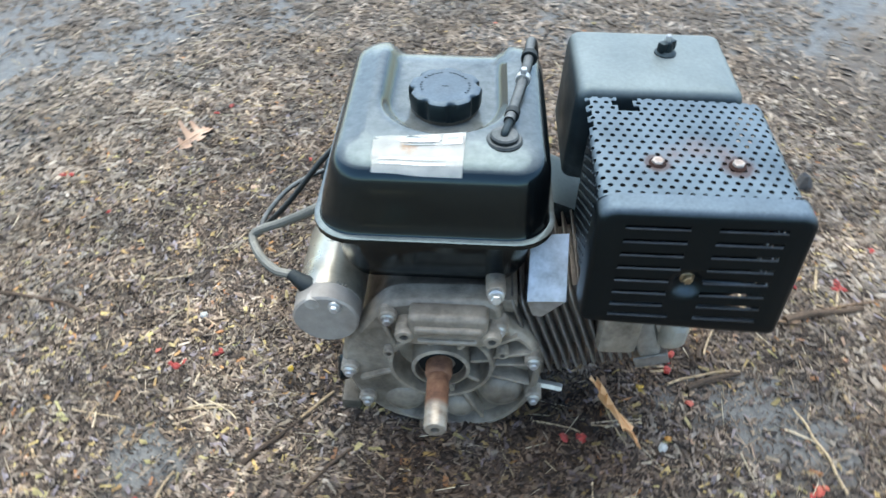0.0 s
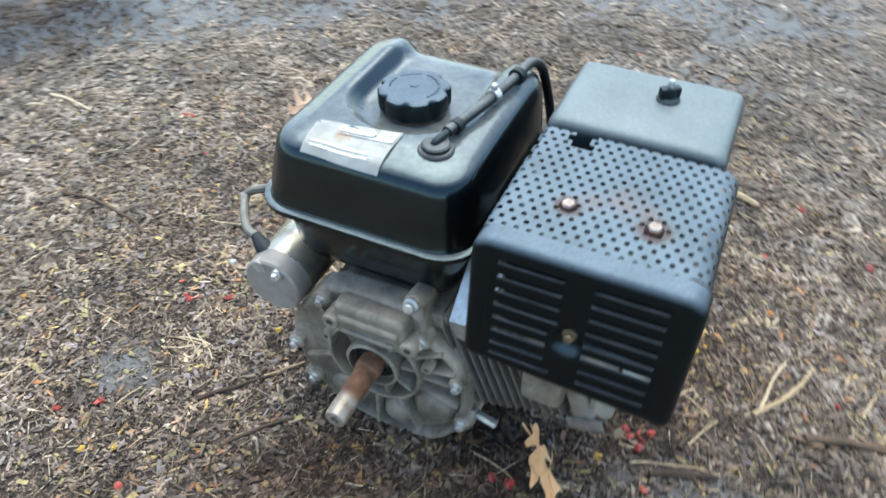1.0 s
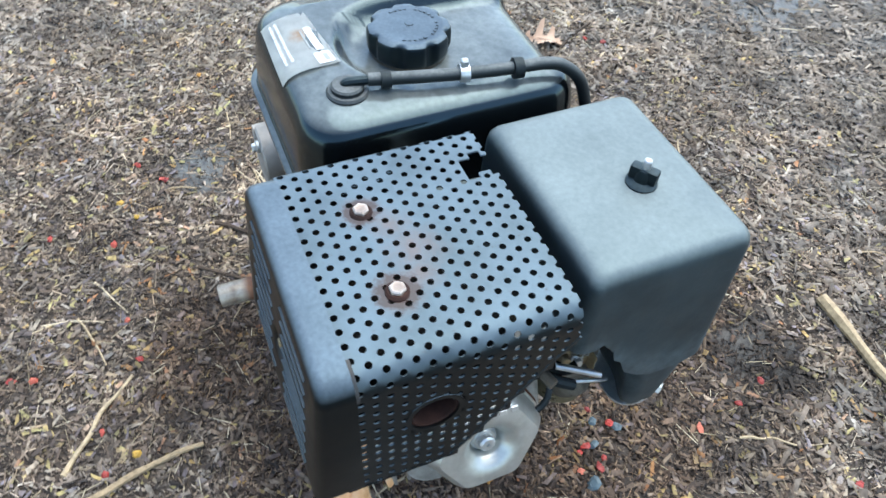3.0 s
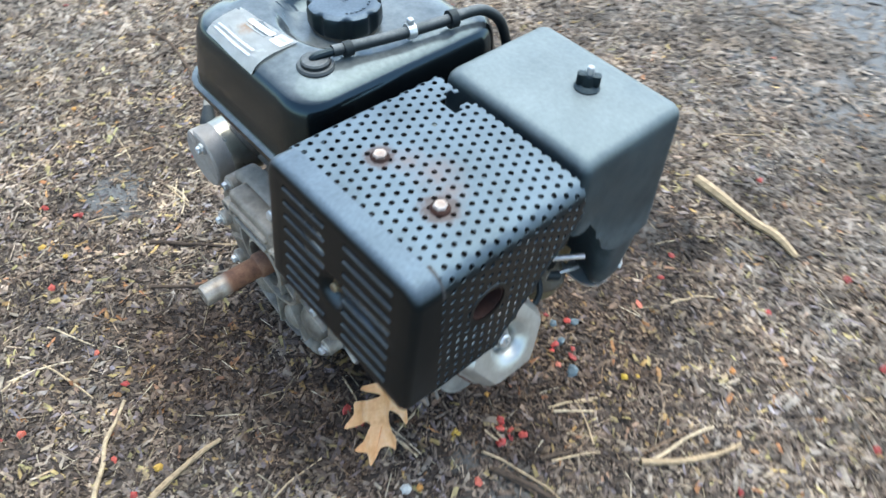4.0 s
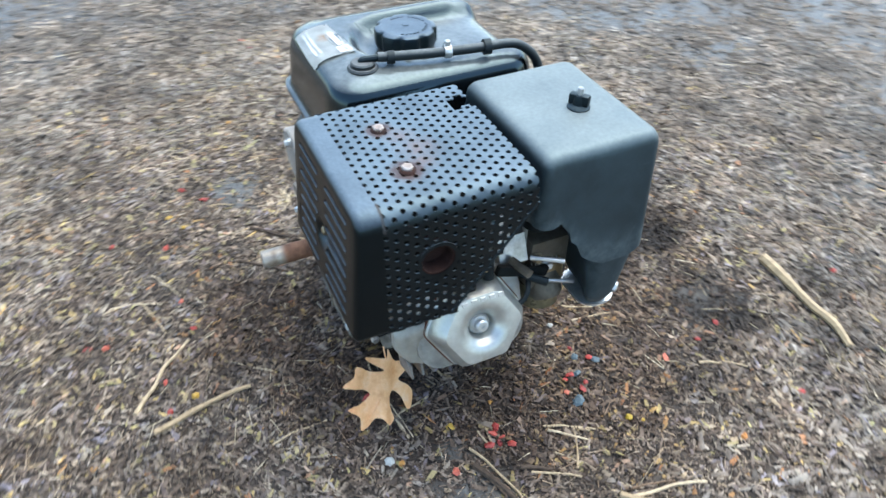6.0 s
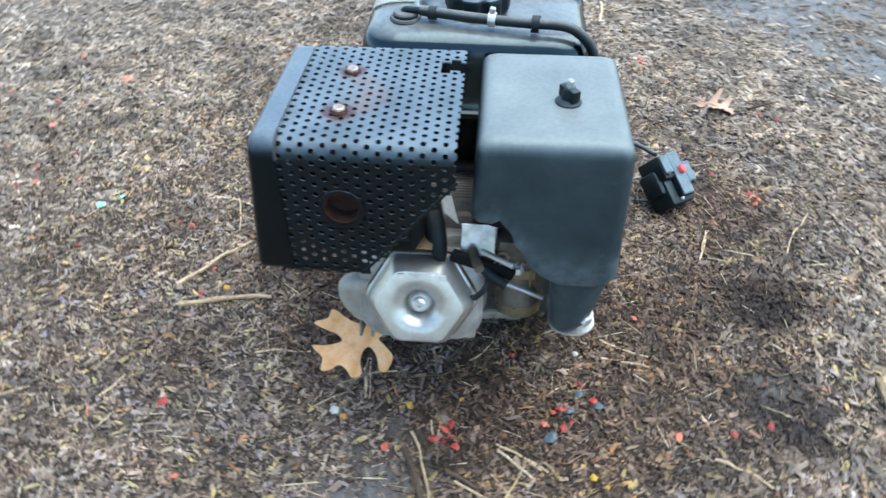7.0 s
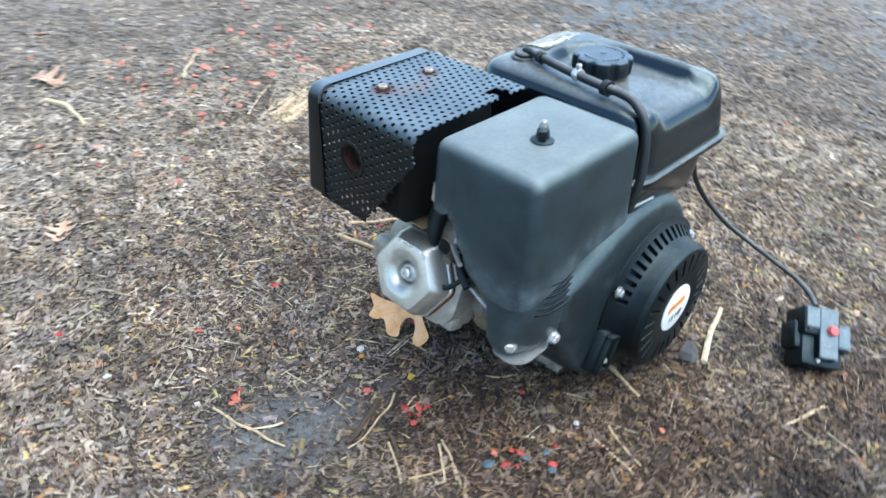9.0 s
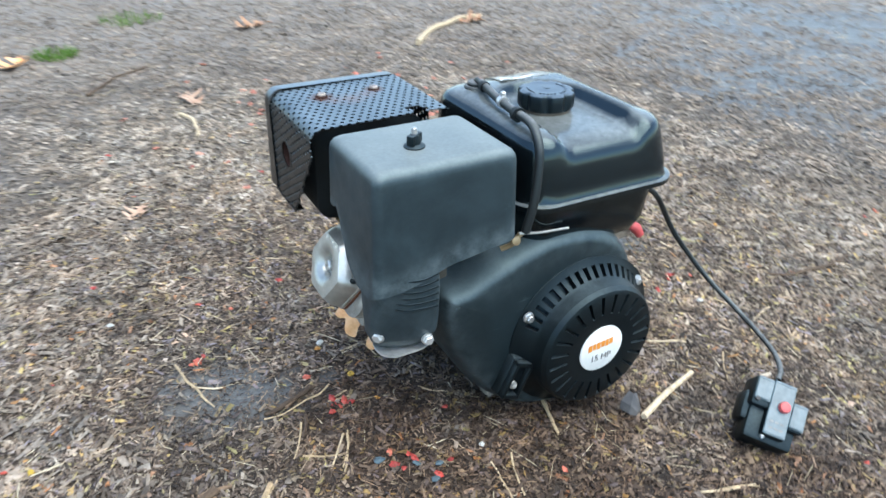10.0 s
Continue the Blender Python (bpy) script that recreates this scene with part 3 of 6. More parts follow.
def near_field(rs, n):
    """Even within about 0.8 m of the middle, thinning out to 1.2 m."""
    r, a = np.sqrt(rs.rand(n)) * 0.84, rs.rand(n) * 2 * np.pi
    r = r * (1 + 0.42 * np.clip(r / 0.84 - 0.35, 0, 1) * rs.rand(n) ** 2 * 1.6)
    return r * np.cos(a), 0.6 + 0.98 * r * np.sin(a)


def far_field(rs, n):
    r, a = 0.5 + 0.5 * rs.rand(n) ** 0.7 + 4.6 * rs.rand(n) ** 1.5, rs.rand(n) * 2 * np.pi
    back = rs.rand(n) < np.clip(r - 0.7, 0, 0.85)
    a = np.where(back, np.radians(55 + 250 * rs.rand(n)), a)
    return 0.0 + r * np.cos(a), 0.6 + r * np.sin(a)


scatter("bark_mulch", 54000, near_field, (0.005, 0.02), (0.0026, 0.0088), (0.0004, 0.0018), M_CHIP,
        "fine brown and grey bark chips strewn over soil", "mulch", 3, 0.85, 0.38)
scatter("bark_crumbs", 120000, near_field, (0.0025, 0.007), (0.0015, 0.0045), (0.0005, 0.0017), M_CHIP,
        "small dark crumbs of bark on soil", "mulch", 4, 0.6, 0.3)
scatter("leaf_flakes", 15000, near_field, (0.007, 0.02), (0.004, 0.011), (0.0004, 0.0014), M_FLAKE,
        "thin flat brown and ochre leaf flakes on soil", "leaf litter", 8, 0.7, 0.2)
scatter("bark_fibres", 17000, near_field, (0.01, 0.036), (0.0009, 0.0022), (0.0006, 0.0014), M_FIBRE,
        "thin dark bark fibres and stems on soil", "mulch", 9, 0.7, 0.25)
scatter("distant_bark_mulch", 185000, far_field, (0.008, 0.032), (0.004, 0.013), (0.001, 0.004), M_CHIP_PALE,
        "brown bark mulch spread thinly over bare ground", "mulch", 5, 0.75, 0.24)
scatter("straw_litter", 2000, near_field, (0.015, 0.05), (0.0008, 0.0019), (0.0008, 0.0018), M_STRAW,
        "thin dry straw and grass stems scattered on the mulch", "straw", 6, 0.6, 0.12)
scatter("distant_straw_litter", 3500, far_field, (0.02, 0.07), (0.0012, 0.003), (0.001, 0.002), M_STRAW,
        "thin dry straw scattered on bare ground", "straw", 7, 0.6, 0.12)


# ---- the engine, in its own frame: x to the cylinder, y to the recoil starter ----
engine = tagged(new("small_engine"), "worn black and bare-alloy petrol engine standing on mulch", "engine")
engine.matrix_world = pose(0.015, 0.66, 0.0, 0, 0, 2.8)
AX, AZ = -0.005, 0.125          # crank axis
TILT_A = radians(20)            # lean of the cylinder
a_dir = Vector((math.cos(TILT_A), 0, math.sin(TILT_A)))
CYL = Matrix(((0, -a_dir.z, a_dir.x, AX + 0.003), (1, 0, 0, -0.016), (0, a_dir.x, a_dir.z, AZ + 0.002), (0, 0, 0, 1)))


def radial_outline(pts, n=96):
    """The outline's points at even angles round the crank axis."""
    loop = smooth_loop([Vector(p) for p in pts], 5)
    c, out = Vector((AX, AZ)), []
    for k in range(n):
        d = Vector((math.cos(2 * math.pi * k / n), math.sin(2 * math.pi * k / n)))
        best = 0.05
        for i in range(len(loop)):
            p, q = loop[i - 1] - c, loop[i] - c
            e = q - p
            den = d.x * e.y - d.y * e.x
            if abs(den) > 1e-12:
                t, s = (p.x * e.y - p.y * e.x) / den, (p.x * d.y - p.y * d.x) / den
                if t > 0 and -1e-6 <= s <= 1 + 1e-6:
                    best = max(best, t)
        out.append(c + d * best)
    return out


COVER = radial_outline([(0.112, 0.12), (0.098, 0.165), (0.066, 0.192), (0.052, 0.226), (0.0, 0.228), (-0.06, 0.222), (-0.092, 0.186),
                        (-0.116, 0.145), (-0.12, 0.105), (-0.104, 0.05), (-0.064, 0.006), (0.0, -0.012), (0.062, -0.006), (0.104, 0.05)])


def circ(r, n=96):
    return [Vector((AX + r * math.cos(2 * math.pi * k / n), AZ + r * math.sin(2 * math.pi * k / n))) for k in range(n)]


def at_y(loop, y):
    return [Vector((p.x, y, p.y)) for p in loop]


def build_crankcase():
    bm = bmesh.new()
    loft(bm, [at_y(shrink(COVER, 0.012), 0.12), at_y(shrink(COVER, 0.006), 0.11), at_y(shrink(COVER, 0.006), -0.07), at_y(shrink(COVER, 0.006), -0.08)])
    box(bm, -0.118, 0.1, -0.066, 0.1, -0.012, 0.014, 0.004)
    case = part("crankcase", bm, M_ALLOY, engine)
    bm = bmesh.new()

    def sunk(loop, y, depth):
        """The face, hollowed between rim and hub on the cylinder's side and below."""
        out = []
        for p in loop:
            ang = math.degrees(math.atan2(p.y - AZ, p.x - AX))
            out.append(Vector((p.x, y + depth * step(-125, -95, ang) * step(46, 30, ang), p.y)))
        return out

    loft(bm, [at_y(COVER, -0.076), at_y(COVER, -0.096), at_y(shrink(COVER, 0.002), -0.1), at_y(shrink(COVER, 0.006), -0.1025), at_y(shrink(COVER, 0.01), -0.1022),
              sunk(shrink(COVER, 0.014), -0.102, 0.014), sunk(circ(0.0695), -0.1025, 0.017), sunk(circ(0.0645), -0.1032, 0.004), at_y(circ(0.0625), -0.1035), at_y(circ(0.06), -0.11), at_y(circ(0.056), -0.11), at_y(circ(0.053), -0.08),
              at_y(circ(0.0345), -0.079), at_y(circ(0.0335), -0.113), at_y(circ(0.0295), -0.1145), at_y(circ(0.0285), -0.104)], True, True)
    cover = part("side_cover", bm, M_ALLOY, engine, "dull grey cast alloy side cover")
    cover.location = (-0.003, 0.0, 0.006)
    # raised block above the shaft, with its ridges
    for x0, x1, y0, y1, z0, z1, e in ((-0.04, 0.046, -0.124, -0.098, 0.178, 0.226, 0.007), (-0.034, 0.04, -0.129, -0.12, 0.203, 0.213, 0.004), (-0.03, 0.034, -0.128, -0.12, 0.186, 0.193, 0.003)):
        bm = bmesh.new()
        box(bm, x0, x1, y0, y1, z0, z1, e, 3)
        part("raised_block" if e > 0.005 else "ridge", bm, M_ALLOY, cover)

    def web(x0, z0, x1, z1, half, ya, yb):
        d = Vector((x1 - x0, 0, z1 - z0))
        m = Matrix.Translation((x0, 0, z0)) @ Matrix.Rotation(-math.atan2(d.z, d.x), 4, "Y")
        bm = bmesh.new()
        box(bm, 0, d.length, ya, yb, -half, half, half * 0.7, 2, m)
        part("web", bm, M_ALLOY, cover)

    for ang in (10, 55, -35, -75, 110):
        c, s = math.cos(radians(ang)), math.sin(radians(ang))
        web(AX + 0.034 * c, AZ + 0.034 * s, AX + 0.056 * c, AZ + 0.056 * s, 0.003, -0.107, -0.078)
    for x0, z0, x1, z1 in ((-0.06, 0.11, -0.1, 0.09), (-0.055, 0.15, -0.07, 0.2)):
        web(x0, z0, x1, z1, 0.0026, -0.109, -0.096)
    for ang, r1, half in ((14, 0.104, 0.0024), (2, 0.107, 0.0022), (32, 0.1, 0.0026), (-18, 0.11, 0.0022), (-64, 0.122, 0.0026), (-92, 0.128, 0.0024)):
        c, s = math.cos(radians(ang)), math.sin(radians(ang))
        web(AX + 0.06 * c, AZ + 0.06 * s, AX + r1 * c, AZ + r1 * s, half, -0.1065, -0.082)
    # smooth swellings of the casting
    for x, z, r, h in ((0.068, 0.066, 0.031, 0.024), (0.018, 0.03, 0.024, 0.022), (-0.05, 0.045, 0.026, 0.008)):
        bm = bmesh.new()
        lathe(bm, [(r, -0.004), (r * 0.97, 0), (r * 0.88, h * 0.45), (r * 0.68, h * 0.8), (r * 0.4, h * 0.96), (0.002, h)], aim((x, -0.099 if x < 0 else -0.086, z), (0, -1, 0)), 28)
        part("swelling", bm, M_ALLOY, cover)
    spots = ((-0.063, 0.207), (0.058, 0.194), (-0.112, 0.11), (0.1, 0.14), (0.106, 0.07), (-0.094, 0.052))
    for x, z in spots:
        bm = bmesh.new()
        lathe(bm, [(0.0105, 0), (0.0105, 0.017), (0.009, 0.019)], aim((x, -0.092, z), (0, -1, 0)), 14)
        part("boss", bm, M_ALLOY, cover)
        bolt("bolt", (x, -0.111, z), (0, -1, 0), cover, M_ZINC, 0.0052, 0.007)
    for x, z in ((-0.044, 0.196), (0.05, 0.194), (0.064, 0.152), (-0.064, 0.146)):
        bm = bmesh.new()
        big = z > 0.19
        lathe(bm, [(0.0105, 0), (0.0105, 0.026), (0.009, 0.029), (0.0045, 0.029), (0.004, 0.018)] if big else [(0.007, 0), (0.007, 0.012), (0.006, 0.014), (0.003, 0.014), (0.003, 0.006)], aim((x, -0.098, z), (0, -1, 0)), 16)
        part("boss", bm, M_ALLOY, cover)
    # tank bracket lug with its bolt
    bm = bmesh.new()
    lathe(bm, [(0.0105, 0), (0.0105, 0.04), (0.009, 0.043)], aim((0.048, -0.07, 0.25), (0, -1, 0.25)), 16)
    box(bm, 0.042, 0.054, -0.1, -0.03, 0.205, 0.252, 0.004, 2)
    box(bm, 0.02, 0.075, -0.085, -0.03, 0.2, 0.222, 0.005, 2)
    part("bracket", bm, M_ALLOY, case)
    bolt("bolt", (0.048, -0.115, 0.26), (0, -1, 0.3), case, M_ZINC, 0.006, 0.008)
    bm = bmesh.new()
    lathe(bm, [(0.0285, 0.0), (0.025, 0.004), (0.0165, 0.0045), (0.016, -0.004)], aim((AX, -0.102, AZ), (0, -1, 0)), 32)
    part("oil_seal", bm, M_RUBBER, cover)
    bm = bmesh.new()
    lathe(bm, [(0.012, 0), (0.012, 0.012), (0.016, 0.014), (0.016, 0.024), (0.012, 0.026)], aim((-0.112, -0.07, 0.07), (-1, -0.2, 0.1)), 14)
    part("oil_plug", bm, M_PLASTIC, case, "black oil filler plug")
    bm = bmesh.new()
    lathe(bm, [(0.009, 0), (0.009, 0.008), (0.0055, 0.009), (0.0055, 0.034), (0.0045, 0.036)], aim((0.104, -0.085, 0.074), (1, -0.15, -0.06)), 6)
    part("drain_plug", bm, M_ZINC, case, "steel drain plug with a long stud")
    bm = bmesh.new()
    box(bm, -0.138, -0.112, -0.085, -0.03, -0.008, 0.014, 0.004, 2)
    part("mounting_foot", bm, M_GRIMY, case)


build_crankcase()


def build_shaft():
    bm = bmesh.new()
    m = aim((AX, 0, AZ), (0, -1, 0))
    lathe(bm, [(0.0155, 0.085), (0.0155, 0.118), (0.0145, 0.121), (0.0128, 0.1225), (0.0127, 0.188), (0.0115, 0.1905), (0.005, 0.191), (0.0045, 0.178)], m, 32)
    part("crankshaft", bm, M_SHAFT, engine, "rusty output shaft with a worn pale steel tip").location = (-0.005, -0.002, 0.0045)


build_shaft()


def build_cylinder():
    bm = bmesh.new()
    box(bm, -0.052, 0.052, -0.052, 0.052, 0.08, 0.215, 0.01, 2, CYL)
    block = part("cylinder", bm, M_FIN, engine, "finned alloy cylinder")
    proto = None
    for k in range(11):
        w = 0.098 + 0.0105 * k
        if proto is None:
            bm = bmesh.new()
            loft(bm, [[Vector((x, y, z)) for x, y in rrect(-0.075 + e, 0.068 - e, -0.072 + e, 0.066 - e, 0.014, 3)] for z, e in ((-0.0016, 0.001), (-0.0008, 0), (0.0008, 0), (0.0016, 0.001))])
            fin = part("cooling_fin", bm, M_FIN, block)
            proto = fin
        else:
            fin = proto.copy()
            scene.collection.objects.link(fin)
        fin.matrix_local = CYL @ Matrix.Translation((0, 0, w))
    # head, with its lighter flange
    bm = bmesh.new()
    box(bm, -0.07, 0.056, -0.075, 0.036, 0.212, 0.238, 0.006, 2, CYL)
    loft(bm, [[CYL @ Vector((x, y, w)) for x, y in rrect(-0.066 + e, 0.064 - e, -0.072 + e, 0.034 - e, 0.03, 6)] for w, e in ((0.236, 0.004), (0.239, 0.0), (0.268, 0.0), (0.2715, 0.004))])
    box(bm, 0.03, 0.058, -0.078, -0.05, 0.23, 0.256, 0.005, 2, CYL)
    head = part("cylinder_head", bm, M_HEAD, engine, "dull grey cast cylinder head")
    bm = bmesh.new()
    loft(bm, [[Vector((x, y, z)) for x, z in rrect(xa, xb, za, zb, 0.011, 5)] for y, xa, xb, za, zb in
              ((-0.105, 0.244, 0.256, 0.182, 0.204), (-0.1, 0.24, 0.26, 0.171, 0.21), (-0.09, 0.237, 0.262, 0.157, 0.214), (-0.076, 0.236, 0.262, 0.148, 0.216), (-0.062, 0.236, 0.258, 0.146, 0.216), (-0.05, 0.236, 0.252, 0.152, 0.214))])
    part("exhaust_elbow", bm, M_PALEHEAD, head, "pale rounded exhaust elbow")
    for k in range(5):
        bm = bmesh.new()
        box(bm, -0.072 + 0.013 * k, -0.069 + 0.013 * k, -0.088, -0.07, 0.205, 0.245, 0.001, 1, CYL)
        part("cooling_fin", bm, M_FIN, head)

    def hexa(r, w, soft):
        n, out = 72, []
        for k in range(n):
            th = 2 * math.pi * k / n
            s = sum(abs(math.cos(th - radians(30 + 60 * j))) ** soft for j in range(6)) ** (1 / soft)
            rad = r / s * (2 ** (1 / soft))
            out.append(CYL @ Vector((rad * math.cos(th) * 1.03, rad * math.sin(th) * 0.98 - 0.019, w)))
        return out

    bm = bmesh.new()
    loft(bm, [hexa(0.0518, 0.2712, 14), hexa(0.0518, 0.2745, 14)])
    part("gasket", bm, M_RUST, head, "rusty rocker cover gasket")
    bm = bmesh.new()
    loft(bm, [hexa(0.05, 0.2745, 26), hexa(0.05, 0.2775, 26), hexa(0.0482, 0.2785, 24), hexa(0.0465, 0.291, 24), hexa(0.0435, 0.297, 22), hexa(0.039, 0.303, 18),
              hexa(0.0315, 0.3042, 5), hexa(0.0292, 0.3035, 2), hexa(0.0262, 0.3015, 2), hexa(0.0205, 0.2978, 2), hexa(0.0182, 0.2955, 2), hexa(0.0168, 0.2885, 2), hexa(0.015, 0.287, 2)])
    for k in range(5):
        box(bm, -0.022 + 0.0105 * k, -0.0145 + 0.0105 * k, 0.0115, 0.0175, 0.3025, 0.3042, 0.0008, 1, CYL)
    rocker = part("rocker_cover", bm, M_COVER, engine, "bare pressed steel rocker cover with a dished middle")
    q = CYL @ Vector((0, -0.019, 0.2875))
    bm = bmesh.new()
    m = aim(q, a_dir)
    lathe(bm, [(0.0118, 0), (0.0118, 0.003), (0.0095, 0.0055)], m, 20)
    lathe(bm, [(0.0072, 0.004), (0.0072, 0.011), (0.0055, 0.0125), (0.002, 0.0125), (0.002, 0.0105)], m, 12)
    part("bolt", bm, M_ZINC, rocker, smooth=0.4)
    # galvanised baffle beside the cylinder
    bm = bmesh.new()
    for quad in (((0.082, -0.098, 0.236), (0.122, -0.102, 0.243), (0.123, -0.05, 0.292), (0.084, -0.05, 0.287)), ((0.082, -0.098, 0.236), (0.09, -0.096, 0.212), (0.1, -0.096, 0.21), (0.122, -0.102, 0.243))):
        bm.faces.new([bm.verts.new(v) for v in quad])
    bmesh.ops.remove_doubles(bm, verts=bm.verts, dist=0.0005)
    bmesh.ops.solidify(bm, geom=bm.faces, thickness=0.0014)
    part("baffle_plate", bm, M_COVER, engine, "bright galvanised sheet baffle", 0.3)
    # exhaust stub between head and silencer
    bm = bmesh.new()
    box(bm, 0.165, 0.21, -0.105, -0.055, 0.16, 0.27, 0.008, 2)
    part("exhaust_flange", bm, M_ALLOY, engine)
    # black boot of the spark plug and its lead
    bm = bmesh.new()
    tube(bm, [(0.2, -0.014, 0.285), (0.224, -0.01, 0.289), (0.243, -0.004, 0.281), (0.2535, 0.001, 0.265), (0.2575, 0.004, 0.25)], [0.0105, 0.0115, 0.0115, 0.0095, 0.0055], 14)
    boot = part("spark_plug_boot", bm, M_RUBBER, engine, "black rubber spark plug boot")
    bm = bmesh.new()
    tube(bm, [(0.2575, 0.004, 0.253), (0.266, 0.01, 0.24), (0.273, 0.021, 0.2255), (0.2725, 0.035, 0.2125), (0.268, 0.048, 0.221), (0.25, 0.058, 0.236)], 0.0031, 8)
    part("ignition_lead", bm, M_RUBBER, boot)
    bm = bmesh.new()
    loft(bm, [[Vector((x, y, z)) for x, y in ((0.2, -0.05), (0.266, -0.046), (0.268, -0.004), (0.2, -0.002))] for z in (0.2715, 0.273)])
    part("top_baffle", bm, M_BRASS, engine)


build_cylinder()

SH_X0, SH_X1, SH_TOP = 0.126, 0.308, 0.414


def build_silencer():
    bm = bmesh.new()
    loft(bm, [[Vector((x, y, z)) for x, z in rrect(0.142 + e, 0.29 - e, 0.276 + e, 0.395 - e, 0.02, 4)] for y, e in ((-0.128, 0.014), (-0.12, 0.004), (-0.11, 0), (-0.02, 0), (-0.012, 0.01))])
    silencer = part("silencer", bm, M_DARK, engine, "sooty steel silencer box behind its guard")
    bm = bmesh.new()
    lathe(bm, [(0.0175, -0.01), (0.0175, 0.0172), (0.0152, 0.0172), (0.0145, 0.002), (0.004, 0.0015)], aim((0.2895, -0.078, 0.348), (1, 0, 0)), 20)
    part("outlet", bm, M_SOOTRUST, silencer, "rusty exhaust outlet")
    # perforated sheet, bent over both sides
    bm = bmesh.new()
    pitch, row, hr, th = 0.0106, 0.0092, 0.0025, 0.0013
    rl, rr = 0.008, 0.017
    z_left, top_u = 0.3, None

    def sheet(u, y, d):
        """Unrolled u (0 at the foot of the inner side) to a place, d below the outer face."""
        h1 = SH_TOP - rl - z_left
        if u < h1:
            p, nrm = (SH_X0, z_left + u), (-1, 0)
        elif u < h1 + rl * math.pi / 2:
            a = (u - h1) / rl
            p, nrm = (SH_X0 + rl - rl * math.cos(a), SH_TOP - rl + rl * math.sin(a)), (-math.cos(a), math.sin(a))
        else:
            u2 = u - h1 - rl * math.pi / 2
            w = SH_X1 - SH_X0 - rl - rr
            if u2 < w:
                p, nrm = (SH_X0 + rl + u2, SH_TOP - 0.002 * (u2 / w) ** 2), (0, 1)
            elif u2 < w + rr * math.pi / 2:
                a = (u2 - w) / rr
                p, nrm = (SH_X1 - rr + rr * math.sin(a), SH_TOP - 0.002 - rr + rr * math.cos(a)), (math.sin(a), math.cos(a))
            else:
                p, nrm = (SH_X1, SH_TOP - 0.002 - rr - (u2 - w - rr * math.pi / 2)), (1, 0)
        return Vector((p[0] - nrm[0] * d, y, p[1] - nrm[1] * d))

    def gone(u, y):
        p = sheet(u, y, 0)
        if p.z > SH_TOP - 0.003 and 0.158 < p.x < 0.176 and y > 0.002:
            return True
        if p.x > SH_X1 - 0.003:
            if (p.y + 0.078) ** 2 + (p.z - 0.348) ** 2 < 0.0175 ** 2:
                return True
            low = 0.276 if y < -0.06 else 0.276 + (y + 0.06) * 1.25
            return p.z < low
        return p.x < SH_X0 + 0.002 and (p.z < 0.31 or y > -0.035)

    total = SH_TOP - rl - z_left + (rl + rr) * math.pi / 2 + SH_X1 - SH_X0 - rl - rr + SH_TOP - rr - 0.27
    y0, rows = -0.131, 17
    ring8 = [(math.cos(k * math.pi / 4), math.sin(k * math.pi / 4)) for k in range(8)]
    edge8 = [(1, 0), (1, 1), (0, 1), (-1, 1), (-1, 0), (-1, -1), (0, -1), (1, -1)]
    for j in range(rows):
        y = y0 + row * (j + 0.5)
        u = pitch * (0.5 if j % 2 else 1.0)
        while u < total:
            if not gone(u, y):
                lay = []
                for d in (0.0, th):
                    hole = [bm.verts.new(sheet(u + hr * c, y + hr * s, d)) for c, s in ring8]
                    rim = [bm.verts.new(sheet(u + pitch / 2 * c, y + row / 2 * s, d)) for c, s in edge8]
                    lay.append((hole, rim))
                for k in range(8):
                    if j == rows - 1 and k in (0, 1, 2, 3):
                        continue
                    n = (k + 1) % 8
                    for hole, rim in lay:
                        bm.faces.new((hole[k], rim[k], rim[n], hole[n]))
                    bm.faces.new((lay[0][0][k], lay[0][0][n], lay[1][0][n], lay[1][0][k]))
            u += pitch
    bmesh.ops.remove_doubles(bm, verts=bm.verts, dist=0.0003)
    loose = [v for v in bm.verts if not v.link_faces]
    bmesh.ops.delete(bm, geom=loose, context="VERTS")
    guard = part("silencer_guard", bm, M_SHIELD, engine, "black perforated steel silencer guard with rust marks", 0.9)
    # pressed front pan with its slots
    bm = bmesh.new()

    def tilt(x, y, z):
        """The plate leans forward at its foot, and its lower edge rises towards the tank."""
        return Vector((x, y - (0.412 - z) * 0.09, z + step(0.305, 0.277, z) * (0.008 - 0.0105 * (x - 0.125) / 0.184)))

    def rim(e):
        """Outline of the plate, e inside: wide bends above, tight ones below."""
        x0, x1, z0, z1 = xs0 + e, xs1 - e, zs0 + e, zs1 - e
        hi, lo, pts = 0.0165 - e, max(0.0075 - 0.8 * e, 0.002), []
        for cx, cz, r, a0 in ((x1 - hi, z1 - hi, hi, 0), (x0 + hi, z1 - hi, hi, 90), (x0 + lo, z0 + lo, lo, 180), (x1 - lo, z0 + lo, lo, 270)):
            for k in range(7):
                a = radians(a0 + 15 * k)
                pts.append((cx + r * math.cos(a), cz + r * math.sin(a)))
        return pts

    xs0, xs1, zs0, zs1 = 0.1248, 0.3092, 0.277, 0.4149
    pan = [(-0.129, 0.0), (-0.1445, 0.0), (-0.1478, 0.0009), (-0.1501, 0.0032), (-0.151, 0.0065)]
    rings = [[tilt(x, y, z) if y < -0.14 else Vector((x, y, tilt(x, y, z).z)) for x, z in rim(e)] for y, e in pan]
    vs = loft(bm, rings, False, False)
    ix0, ix1, iz0, iz1 = 0.142, 0.291, 0.291, 0.4045
    inner = []
    for x, z in rim(0.0065):
        inner.append(bm.verts.new(tilt(min(max(x, ix0), ix1), -0.151, min(max(z, iz0), iz1))))
    for i in range(len(inner)):
        j = (i + 1) % len(inner)
